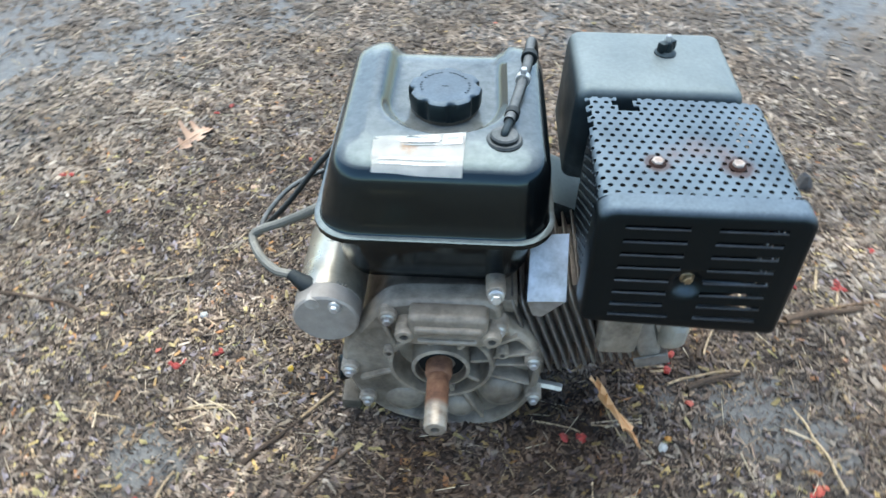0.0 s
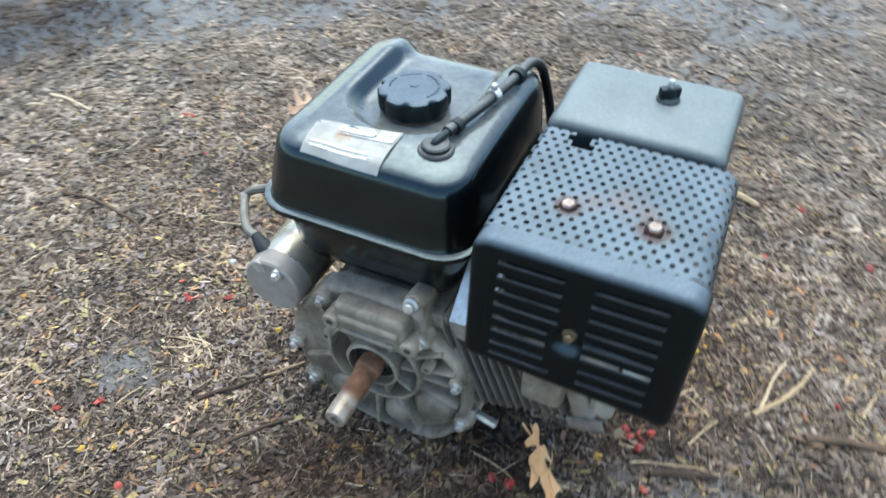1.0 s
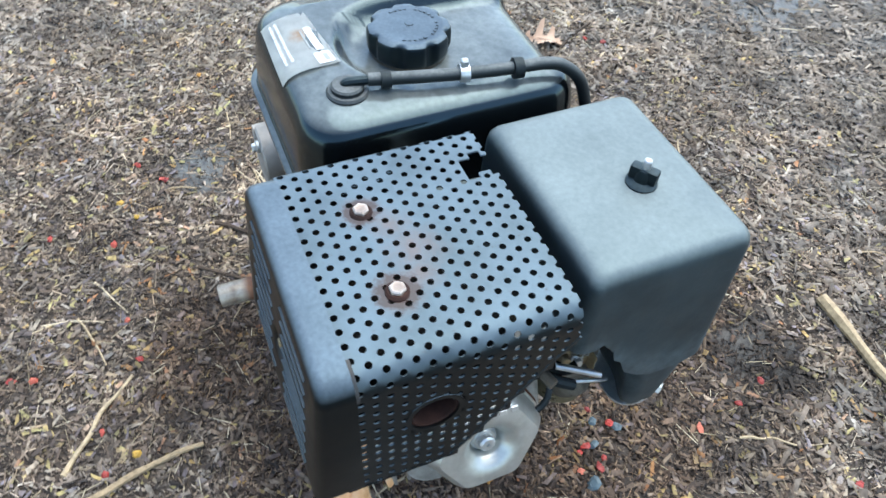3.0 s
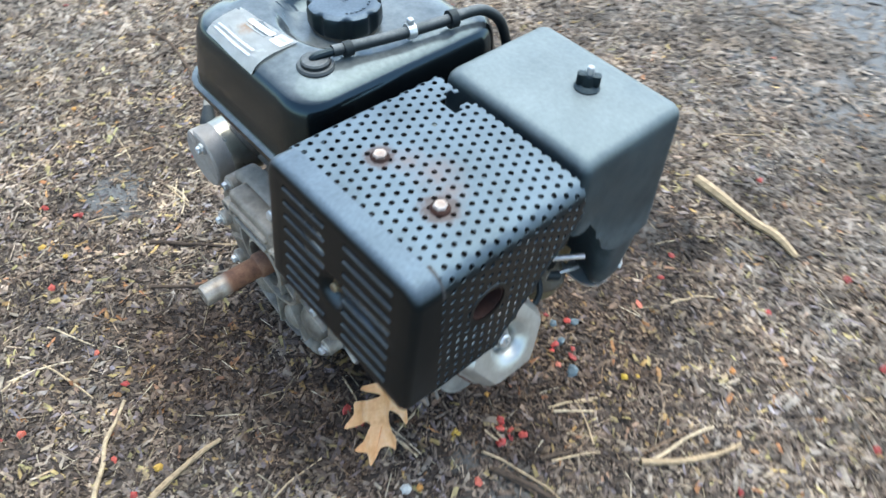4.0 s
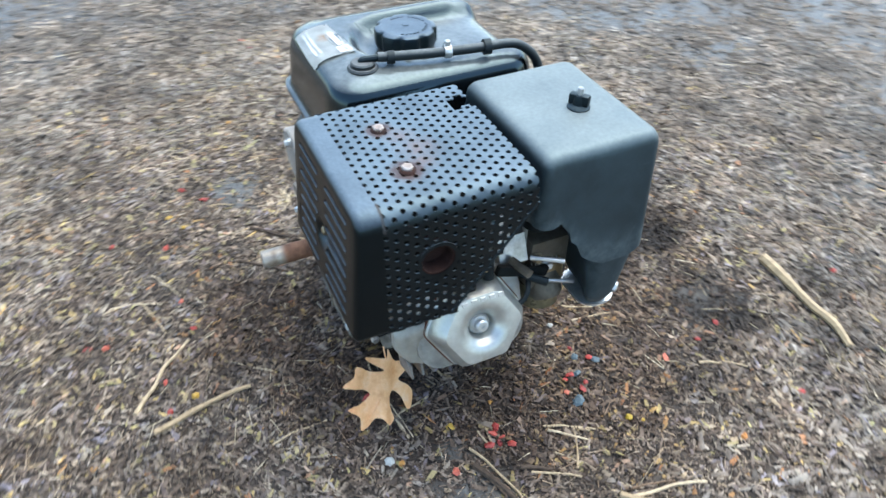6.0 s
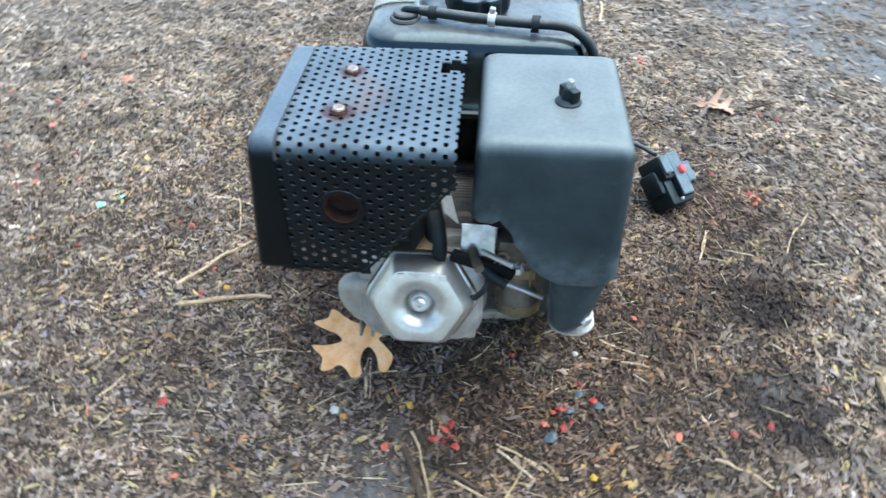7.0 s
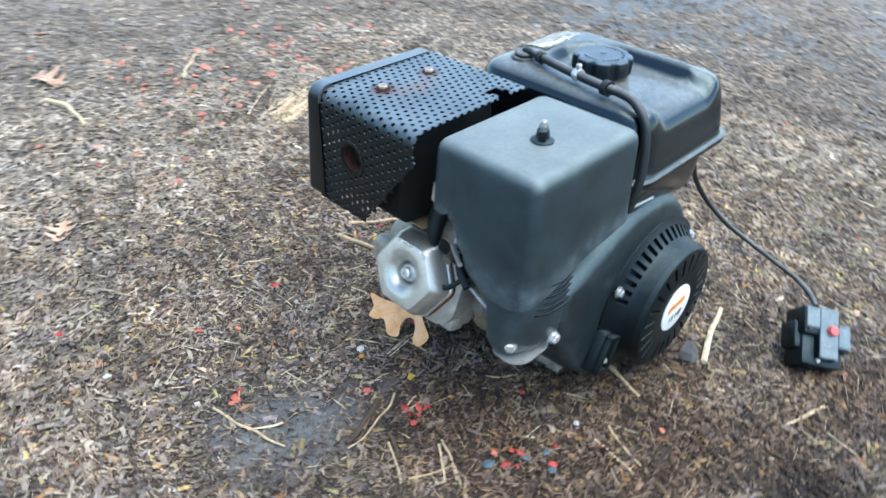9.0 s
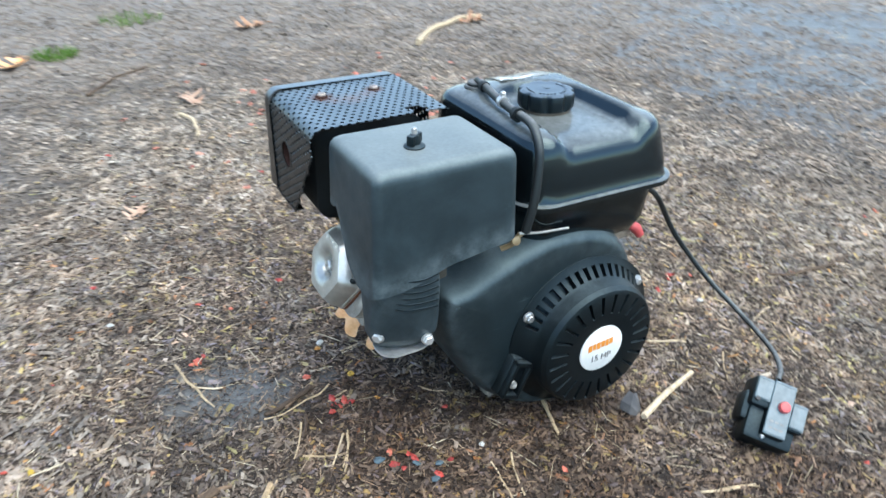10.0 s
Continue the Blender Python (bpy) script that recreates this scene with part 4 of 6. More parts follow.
        if inner[i].co != inner[j].co:
            bm.faces.new((vs[-1][i], vs[-1][j], inner[j], inner[i]))
        else:
            bm.faces.new((vs[-1][i], vs[-1][j], inner[i]))
    slots = [(0.149, 0.204), (0.2275, 0.285)]
    zc = [0.3985 - 0.0146 * k for k in range(8)]
    xcuts = [ix0, 0.149, 0.197, 0.204, 0.222, 0.2275, 0.285, ix1]
    zcuts = sorted([iz0, iz1] + [z + 0.0017 for z in zc if z + 0.0017 < iz1] + [z - 0.0017 for z in zc if z - 0.0017 > iz0])
    open_at = lambda x, z: any(abs(z - q) < 0.0017 for q in zc) and (0.149 < x < (0.197 if abs(z - 0.33) < 0.02 else 0.204) or 0.2275 < x < 0.285)
    sag = lambda x, z: 0.0075 * step(0.019, 0.005, math.hypot(x - 0.2145, z - 0.336))
    for xa, xb in zip(xcuts, xcuts[1:]):
        cols = [xa + (xb - xa) * k / 3 for k in range(4)] if 0.19 < xa < 0.225 else [xa, xb]
        for p, q in zip(cols, cols[1:]):
            for za, zb in zip(zcuts, zcuts[1:]):
                if open_at((p + q) / 2, (za + zb) / 2):
                    continue
                cut = [za + (zb - za) * k / 3 for k in range(4)]
                for c, d in zip(cut, cut[1:]):
                    bm.faces.new([bm.verts.new(tilt(x, -0.151 + sag(x, z), z)) for x, z in ((p, c), (q, c), (q, d), (p, d))])
    bmesh.ops.remove_doubles(bm, verts=bm.verts, dist=0.0002)
    bmesh.ops.dissolve_degenerate(bm, dist=0.0001, edges=bm.edges)
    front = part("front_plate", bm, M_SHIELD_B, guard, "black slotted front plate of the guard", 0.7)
    sheet_steel = front.modifiers.new("sheet_steel", "SOLIDIFY")
    sheet_steel.thickness, sheet_steel.offset = 0.0013, 0.0
    # lips of the slots
    for z in zc:
        for xa, xb in slots:
            if xa < 0.2 and abs(z - 0.33) < 0.02:
                xb = 0.197
            if z - 0.003 > iz0 - 0.004:
                bm = bmesh.new()
                loft(bm, [[tilt(x, y, zz) for y, zz in ((-0.1505, z - 0.0026), (-0.1524, z - 0.0025), (-0.1527, z - 0.0018), (-0.1505, z - 0.0015))] for x in (xa, xb)])
                part("louvre", bm, M_LIP, guard)
    bolt("bolt", tilt(0.2145, -0.1445, 0.3385), (0, -1, 0.09), guard, M_BRASS, 0.0045, 0.0065)
    for x in (0.183, 0.254):
        bm = bmesh.new()
        m = aim((x, -0.084, SH_TOP - 0.002), (0, 0, 1))
        lathe(bm, [(0.008, 0), (0.008, 0.0018), (0.0072, 0.0026), (0.0066, 0.0034)], m, 18)
        part("washer", bm, M_SOOTRUST, guard, smooth=0.4)
        bm = bmesh.new()
        lathe(bm, [(0.0056, 0.0026), (0.0056, 0.0052), (0.0046, 0.006), (0.002, 0.0056)], m, 6)
        part("bolt", bm, M_RUSTBOLT, guard, smooth=0.4)
    bm = bmesh.new()
    lathe(bm, [(0.0168, -0.0012), (0.0205, -0.0012), (0.0205, 0.0002), (0.0168, 0.0002)], aim((SH_X1 + 0.0002, -0.078, 0.348), (1, 0, 0)), 28, False, False)
    part("outlet_ring", bm, M_SHIELD, guard)
    # seams where the plate's bent corners meet the sheet
    bm = bmesh.new()
    loft(bm, [[Vector((SH_X1 - 0.0165 + r * math.cos(radians(a)), y, SH_TOP - 0.0165 + r * math.sin(radians(a)))) for a in (0, 15, 30, 45, 60, 75, 90)] + [Vector((SH_X1 - 0.0165 + (r - 0.002) * math.cos(radians(a)), y, SH_TOP - 0.0165 + (r - 0.002) * math.sin(radians(a)))) for a in (90, 75, 60, 45, 30, 15, 0)] for y, r in ((-0.1292, 0.0188), (-0.127, 0.0188))])
    part("seam", bm, M_INK, guard)
    # bottom flange of the outer side
    bm = bmesh.new()
    box(bm, 0.296, 0.3085, -0.14, -0.062, 0.2745, 0.2762, 0.0006, 1)
    part("flange", bm, M_DARK, guard)
    bm = bmesh.new()
    m = Matrix.Translation((SH_X1, -0.062, 0.2765)) @ Matrix.Rotation(math.atan2(1.25, 1.0), 4, "X")
    box(bm, -0.0016, 0.0004, -0.004, 0.135, -0.001, 0.0016, 0.0003, 1, m)
    part("edge_strip", bm, M_SHIELD, guard)


build_silencer()


def tank_top(x, y):
    """Height of the tank's top: a hollow round the cap that runs out to the rear, and a lower side for the hose."""
    d = math.hypot(x + 0.012, y - 0.024) if y < 0.024 else abs(x + 0.012)
    z = 0.4092 - 0.016 * step(0.07, 0.05, d)
    z -= 0.004 * step(0.052, 0.06, x)
    return z - 0.003 * step(-0.06, -0.08, y)


def dense(loop, counts):
    out = []
    for i, p in enumerate(loop):
        q = loop[(i + 1) % len(loop)]
        out += [(p[0] + (q[0] - p[0]) * k / counts[i], p[1] + (q[1] - p[1]) * k / counts[i]) for k in range(counts[i])]
    return out


TANK_EDGE = [(0.0012, 0.380), (0.0026, 0.389), (0.0055, 0.3962), (0.0105, 0.4012), (0.018, 0.4046), (0.029, 0.407)]


def build_tank():
    bm = bmesh.new()
    lower = [(0.234, 0.058), (0.2365, 0.044), (0.245, 0.03), (0.264, 0.022), (0.312, 0.0175), (0.3195, 0.017)]
    flange = [(0.3195, 0.0), (0.3255, 0.0), (0.3265, 0.002), (0.3268, 0.005)]
    upper = [(0.3285, 0.0064), (0.345, 0.0072), (0.366, 0.0082)] + [(z, e + 0.008) for e, z in TANK_EDGE]
    base = rrect(-0.139 + 0.054, 0.103 - 0.054, -0.107 + 0.054, 0.163 - 0.054, 0.016, 7)
    counts = [max(1, round(math.dist(base[i], base[(i + 1) % len(base)]) / 0.006)) for i in range(len(base))]
    rings = [[Vector((x, y, z)) for x, y in dense(rrect(-0.139 + e + 0.0105 * step(0.327, 0.392, z), 0.103 - e, -0.107 + e, 0.163 - e - 0.003 * step(0.34, 0.4, z), max(0.042 - 0.5 * e, 0.012), 7), counts)] for z, e in lower + flange + upper]
    for ring in rings[-len(TANK_EDGE):]:
        for p in ring:
            if p.y > 0.09:
                p.z -= 0.0145 * step(0.07, 0.05, abs(p.x + 0.012)) * step(0.366, 0.4, p.z)
    cx, cy = -0.018, 0.028
    base = dense(base, counts)
    for s in (1.04, 1.0, 0.96, 0.92, 0.88, 0.84, 0.8, 0.76, 0.7, 0.6, 0.5, 0.4, 0.3, 0.15):
        rings.append([Vector((cx + (x - cx) * s, cy + (y - cy) * s, tank_top(cx + (x - cx) * s, cy + (y - cy) * s))) for x, y in base])
    loft(bm, rings)
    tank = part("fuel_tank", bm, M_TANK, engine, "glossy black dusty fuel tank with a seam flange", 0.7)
    # filler neck and fluted cap
    m = aim((-0.012, 0.025, 0.3885), (0, 0, 1))
    bm = bmesh.new()
    lathe(bm, [(0.034, 0), (0.034, 0.008), (0.031, 0.012)], m, 40)
    part("filler_neck", bm, M_GRIMY, tank, "dull metal filler neck")
    bm = bmesh.new()
    n = 128

    def flute(r, h, depth):
        return [m @ Vector(((r - depth * max(0.0, math.cos(8 * 2 * math.pi * k / n)) ** 1.5) * math.cos(2 * math.pi * k / n + 0.2),
                            (r - depth * max(0.0, math.cos(8 * 2 * math.pi * k / n)) ** 1.5) * math.sin(2 * math.pi * k / n + 0.2), h)) for k in range(n)]

    loft(bm, [flute(0.034, 0.008, 0), flute(0.0362, 0.010, 0.003), flute(0.0372, 0.014, 0.0045), flute(0.0372, 0.026, 0.0045), flute(0.0358, 0.0288, 0.004), flute(0.033, 0.0302, 0.0028),
              flute(0.029, 0.0306, 0.0), flute(0.027, 0.0302, 0), flute(0.012, 0.0308, 0), flute(0.003, 0.031, 0)])
    for k in range(22):
        th = radians(150 + k * 11)
        if k % 6 != 5:
            box(bm, 0.0232, 0.0255, -0.0013, 0.0013, 0.0305, 0.0311, 0, 1, m @ Matrix.Rotation(th, 4, "Z"))
    box(bm, -0.003, 0.003, -0.003, 0.003, 0.031, 0.0315, 0, 1, m)
    part("fuel_cap", bm, M_CAP, tank, "black fluted plastic fuel cap")
    # sticker, following the top and lapping over the front edge
    def lab(u, v):
        x = -0.076 + 0.087 * u + 0.002 * v * (1 - 2 * u)
        y = -0.053 + 0.009 * u - v * (0.04 + 0.0105 * u)
        e = y + 0.099
        zt = tank_top(x, y) if e > 0.05 else TANK_EDGE[-1][1] + 0.0008
        for (ea, za), (eb, zb) in zip(TANK_EDGE, TANK_EDGE[1:] + [(0.05, 0.4082)]):
            if ea <= e <= eb:
                zt = za + (zb - za) * (e - ea) / (eb - ea)
        if e < TANK_EDGE[0][0]:
            zt = TANK_EDGE[0][1]
        return Vector((x, y, zt + 0.0012 + 0.0012 * step(0.85, 1.0, u) + 0.0005 * math.sin(9 * u)))

    def patch(bm, u0, u1, v0, v1, lift, mat, nu=10, nv=10):
        g = [[bm.verts.new(lab(u0 + (u1 - u0) * i / nu, v0 + (v1 - v0) * j / nv) + Vector((0, 0, lift))) for i in range(nu + 1)] for j in range(nv + 1)]
        for j in range(nv):
            for i in range(nu):
                bm.faces.new((g[j][i], g[j + 1][i], g[j + 1][i + 1], g[j][i + 1])).material_index = mat

    bm = bmesh.new()
    patch(bm, 0, 1, 0, 1, 0, 0)
    bmesh.ops.solidify(bm, geom=bm.faces, thickness=0.0003)
    patch(bm, 0.3, 0.72, 0.1, 0.24, 0.0008, 1, 10, 4)
    patch(bm, 0.76, 0.97, 0.06, 0.34, 0.0008, 1, 8, 6)
    patch(bm, 0.8, 0.93, 0.12, 0.2, 0.0011, 2, 4, 2)
    patch(bm, 0.34, 0.68, 0.3, 0.34, 0.0008, 2, 10, 1)
    rs = random.Random(4)
    for v in (0.69, 0.8):
        u = 0.09
        while u < 0.8:
            w = rs.uniform(0.025, 0.06)
            patch(bm, u, u + w, v, v + 0.055, 0.0008, 1, 2, 2)
            u += w + rs.uniform(0.008, 0.016)
    part("label", bm, M_LABEL, tank, "worn silver foil label with a rust stain, partly peeled", extra=(M_LABEL_W, M_FAINT))
    # outlet union, hose and its clips
    m = aim((0.047, -0.05, 0.4055), (0, 0, 1))
    bm = bmesh.new()
    lathe(bm, [(0.0175, -0.002), (0.0175, 0.003), (0.016, 0.005), (0.0135, 0.0052), (0.0135, 0.0085), (0.012, 0.01), (0.006, 0.0105)], m, 28)
    part("outlet_union", bm, M_HOSE, tank, "grey rubber grommet and outlet union")
    bm = bmesh.new()
    tube(bm, [(0.046, -0.052, 0.41), (0.047, -0.051, 0.4165), (0.05, -0.04, 0.418), (0.053, -0.026, 0.4185)], 0.004, 10)
    part("outlet_elbow", bm, M_PLASTIC, tank)
    bm = bmesh.new()
    tube(bm, [(0.051, -0.034, 0.4185), (0.058, 0.0, 0.4175), (0.066, 0.04, 0.417), (0.073, 0.08, 0.4175), (0.076, 0.112, 0.4175), (0.079, 0.13, 0.413), (0.083, 0.147, 0.397),
              (0.088, 0.156, 0.368), (0.094, 0.16, 0.335), (0.1, 0.157, 0.3)], 0.0054, 12)
    hose = part("fuel_hose", bm, M_HOSE, tank, "dusty black rubber fuel hose")
    for (x, y), r, mat, way in (((0.0665, 0.043), 0.0076, M_ZINC, (0.17, 1, 0)), ((0.0745, 0.088), 0.0088, M_RUBBER, (0.15, 1, 0)), ((0.0545, -0.02), 0.0072, M_RUBBER, (0.2, 1, 0))):
        bm = bmesh.new()
        m = aim((x, y, 0.4175), way)
        lathe(bm, [(r - 0.002, -0.004), (r, -0.004), (r, 0.004), (r - 0.002, 0.004)], m, 16)
        if mat is M_ZINC:
            box(bm, -0.003, 0.003, 0.004, 0.013, -0.003, 0.003, 0.001, 1, m)
        part("hose_clip", bm, mat, tank)


build_tank()


def build_air_cleaner():
    gy = [(0.03, 0.333), (0.05, 0.33), (0.059, 0.335), (0.064, 0.326), (0.07, 0.321), (0.073, 0.307), (0.083, 0.298), (0.088, 0.283), (0.102, 0.271), (0.118, 0.262), (0.15, 0.262), (0.175, 0.274)]

    def low(x, y):
        for (ya, za), (yb, zb) in zip(gy, gy[1:]):
            if y <= yb:
                g = za + (zb - za) * max(0.0, min(1.0, (y - ya) / (yb - ya)))
                break
        else:
            g = gy[-1][1]
        b = 0.304 - 0.14 * (x - 0.118)
        return b + step(0.2, 0.285, x) * (g - b)

    base = rrect(0.118, 0.298, 0.031, 0.172, 0.011, 8)
    counts = [max(1, round(math.dist(base[i], base[(i + 1) % len(base)]) / 0.004)) for i in range(len(base))]

    def outline(e):
        """The outline of the cover, e inside."""
        return dense(rrect(0.118 + e, 0.298 - e, 0.031 + e, 0.172 - e, max(0.011 - 0.2 * e, 0.005), 8), counts)

    bm = bmesh.new()
    rings = []
    for f in (0.0, 0.25, 0.5, 0.75, 1.0):
        ring = []
        for x, y in outline(0.0):
            z = low(x, y) + (0.388 - low(x, y)) * f
            k = 0.004 * (z - 0.262) / 0.126
            ring.append(Vector((0.208 + (x - 0.208) * (1 - k / 0.09), 0.1015 + (y - 0.1015) * (1 - k / 0.0705), z)))
        rings.append(ring)
    for z, e in ((0.399, 0.0046), (0.4045, 0.0058), (0.4087, 0.0086), (0.4113, 0.0125), (0.4124, 0.0185), (0.413, 0.05)):
        rings.append([Vector((x, y, z)) for x, y in outline(e)])
    inner = [[Vector((x, y, low(x, y) + dz)) for x, y in outline(e)] for dz, e in ((0.04, 0.006), (0.0004, 0.0026))]
    loft(bm, inner + rings, False, True)
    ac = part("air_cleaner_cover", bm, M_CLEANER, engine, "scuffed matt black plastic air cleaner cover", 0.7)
    bm = bmesh.new()
    loft(bm, [[Vector((x, y, z)) for x, y in rrect(0.124, 0.272, 0.042, 0.166, 0.02, 4)] for z in (0.306, 0.38)])
    box(bm, 0.15, 0.222, 0.045, 0.11, 0.272, 0.31, 0.004, 1)
    part("filter_base", bm, M_DARK, engine)
    # wing nut
    m = aim((0.223, 0.114, 0.413), (0, 0, 1))
    bm = bmesh.new()
    lathe(bm, [(0.0118, -0.001), (0.0118, 0.0012), (0.0098, 0.0028), (0.007, 0.004), (0.0062, 0.011), (0.005, 0.0135)], m, 24)
    box(bm, -0.0105, 0.0105, -0.0045, 0.0045, 0.003, 0.0145, 0.002, 2, m @ Matrix.Rotation(radians(35), 4, "Z"))
    nut = part("wing_nut", bm, M_PLASTIC, ac, "black plastic wing nut")
    bm = bmesh.new()
    lathe(bm, [(0.0032, 0.014), (0.0032, 0.0205), (0.0024, 0.0215)], m, 12)
    part("stud", bm, M_ZINC, ac)
    # intake elbow below the cover
    bm = bmesh.new()
    rings = []
    for z, e, y1 in ((0.183, 0.02, 0.1655), (0.185, 0.012, 0.1655), (0.191, 0.005, 0.166), (0.202, 0.001, 0.1665), (0.22, 0.0, 0.1675), (0.264, 0.0, 0.17), (0.3, 0.002, 0.171)):
        rings.append([Vector((x, y - 0.012 * step(0.25, 0.289, x) * step(0.29, 0.2, z), z)) for x, y in dense(rrect(0.214 + e, 0.2945 - e, 0.109 + 0.016 * step(0.28, 0.21, z) + e, y1 - e, 0.014, 6), [3 if k % 7 == 6 else 1 for k in range(28)])])
    loft(bm, rings)
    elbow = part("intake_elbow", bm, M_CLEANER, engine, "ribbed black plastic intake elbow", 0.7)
    for k in range(6):
        bm = bmesh.new()
        z = 0.286 - 0.0078 * k
        y = 0.1712 - 0.00035 * k
        tube(bm, [(0.222, y, z - 0.001 * k), (0.24, y + 0.0006, z - 0.0035), (0.258, y - 0.001, z - 0.002), (0.272, y - 0.004, z + 0.002)], 0.0014, 6, 4)
        part("rib", bm, M_PLASTIC, elbow)
    for p, w in (((0.287, 0.1495, 0.207), (0.8, 0.6, 0)), ((0.2335, 0.167, 0.197), (0, 1, 0))):
        bolt("bolt", p, w, elbow, M_ZINC, 0.0062, 0.006, 1.2)
    bm = bmesh.new()
    loft(bm, [[Vector((x, y, z)) for x, y in rrect(0.222, 0.287, 0.116, 0.164, 0.02, 5)] for z in (0.181, 0.1835)])
    part("mounting_tab", bm, M_ZINC, elbow)
    # carburettor under the cover
    bm = bmesh.new()
    box(bm, 0.175, 0.25, 0.06, 0.11, 0.2, 0.27, 0.006, 2)
    lathe(bm, [(0.02, 0), (0.02, 0.03), (0.016, 0.036)], aim((0.232, 0.085, 0.215), (0.6, 0, -0.8)), 20)
    box(bm, 0.19, 0.24, 0.04, 0.062, 0.225, 0.262, 0.004, 2)
    carb = part("carburettor", bm, M_GRIMY, engine, "grimy alloy carburettor with its bowl")
    bm = bmesh.new()
    lathe(bm, [(0.025, 0), (0.026, 0.006), (0.024, 0.03), (0.015, 0.037), (0.005, 0.038)], aim((0.232, 0.085, 0.2), (0.12, 0, -1)), 24)
    part("float_bowl", bm, M_BOWL, carb, "grimy olive metal float bowl")
    bolt("bolt", (0.252, 0.082, 0.236), (1, -0.1, 0.3), carb, M_ZINC, 0.0042, 0.006)
    bolt("bolt", (0.252, 0.066, 0.252), (1, -0.2, 0.2), carb, M_BRASS, 0.0046, 0.008)
    bolt("bolt", (0.236, 0.086, 0.163), (0.1, 0, -1), carb, M_ZINC, 0.0055, 0.006)
    bm = bmesh.new()
    tube(bm, [(0.254 + 0.0022 * math.cos(k * 1.3), 0.052 + 0.0011 * k, 0.246 + 0.0022 * math.sin(k * 1.3)) for k in range(36)], 0.0006, 5, 2)
    part("spring", bm, M_ZINC, carb)
    bm = bmesh.new()
    box(bm, 0.25, 0.2515, 0.058, 0.1, 0.222, 0.234, 0.0005, 1)
    box(bm, 0.2515, 0.262, 0.094, 0.0955, 0.222, 0.246, 0.0005, 1)
    part("throttle_lever", bm, M_BRASS, carb)
    bm = bmesh.new()
    box(bm, -0.0008, 0.0008, 0.023, 0.0575, -0.015, 0.018, 0.0006, 1, Matrix.Translation((0.242, 0, 0.263)) @ Matrix.Rotation(radians(-24), 4, "Y"))
    box(bm, 0.205, 0.24, 0.0575, 0.059, 0.25, 0.285, 0.0006, 1)
    bracket = part("bracket", bm, M_COVER, carb, "bright zinc control bracket")
    bm = bmesh.new()
    loft(bm, [[Vector(p) for p in ((0.2585 + d, 0.0035, 0.334), (0.262 + d, 0.014, 0.336), (0.266 + d, 0.0215, 0.305), (0.266 + d, 0.008, 0.318))] for d in (0.0, 0.0014)])
    part("stay", bm, M_COVER, bracket)
    # bar added to darken the shaded gap between cover and rocker
    bm = bmesh.new()
    box(bm, -0.004, 0.004, -0.034, 0.034, -0.0065, 0.0065, 0.002, 2, Matrix.Translation((0.256, 0.046, 0.2445)) @ Matrix.Rotation(radians(-20), 4, "X"))
    part("gap_bar", bm, M_DARK, carb, "added black bar that darkens the gap by the carburettor")
    for pts, r, mat, nm in ((((0.262, 0.055, 0.232), (0.268, 0.09, 0.222), (0.268, 0.108, 0.214)), 0.0022, M_ZINC, "link_rod"),
                            (((0.25, 0.035, 0.258), (0.276, 0.043, 0.256)), 0.005, M_GRIMY, "pipe_stub"),
                            (((0.27, 0.045, 0.275), (0.29, 0.075, 0.275)), 0.0028, M_ZINC, "link_rod"),
                            (((0.24, 0.035, 0.245), (0.262, 0.05, 0.24), (0.27, 0.07, 0.23)), 0.005, M_RUBBER, "choke_lever")):
        bm = bmesh.new()
        tube(bm, pts, r, 10, 4)
        part(nm, bm, mat, carb)


build_air_cleaner()


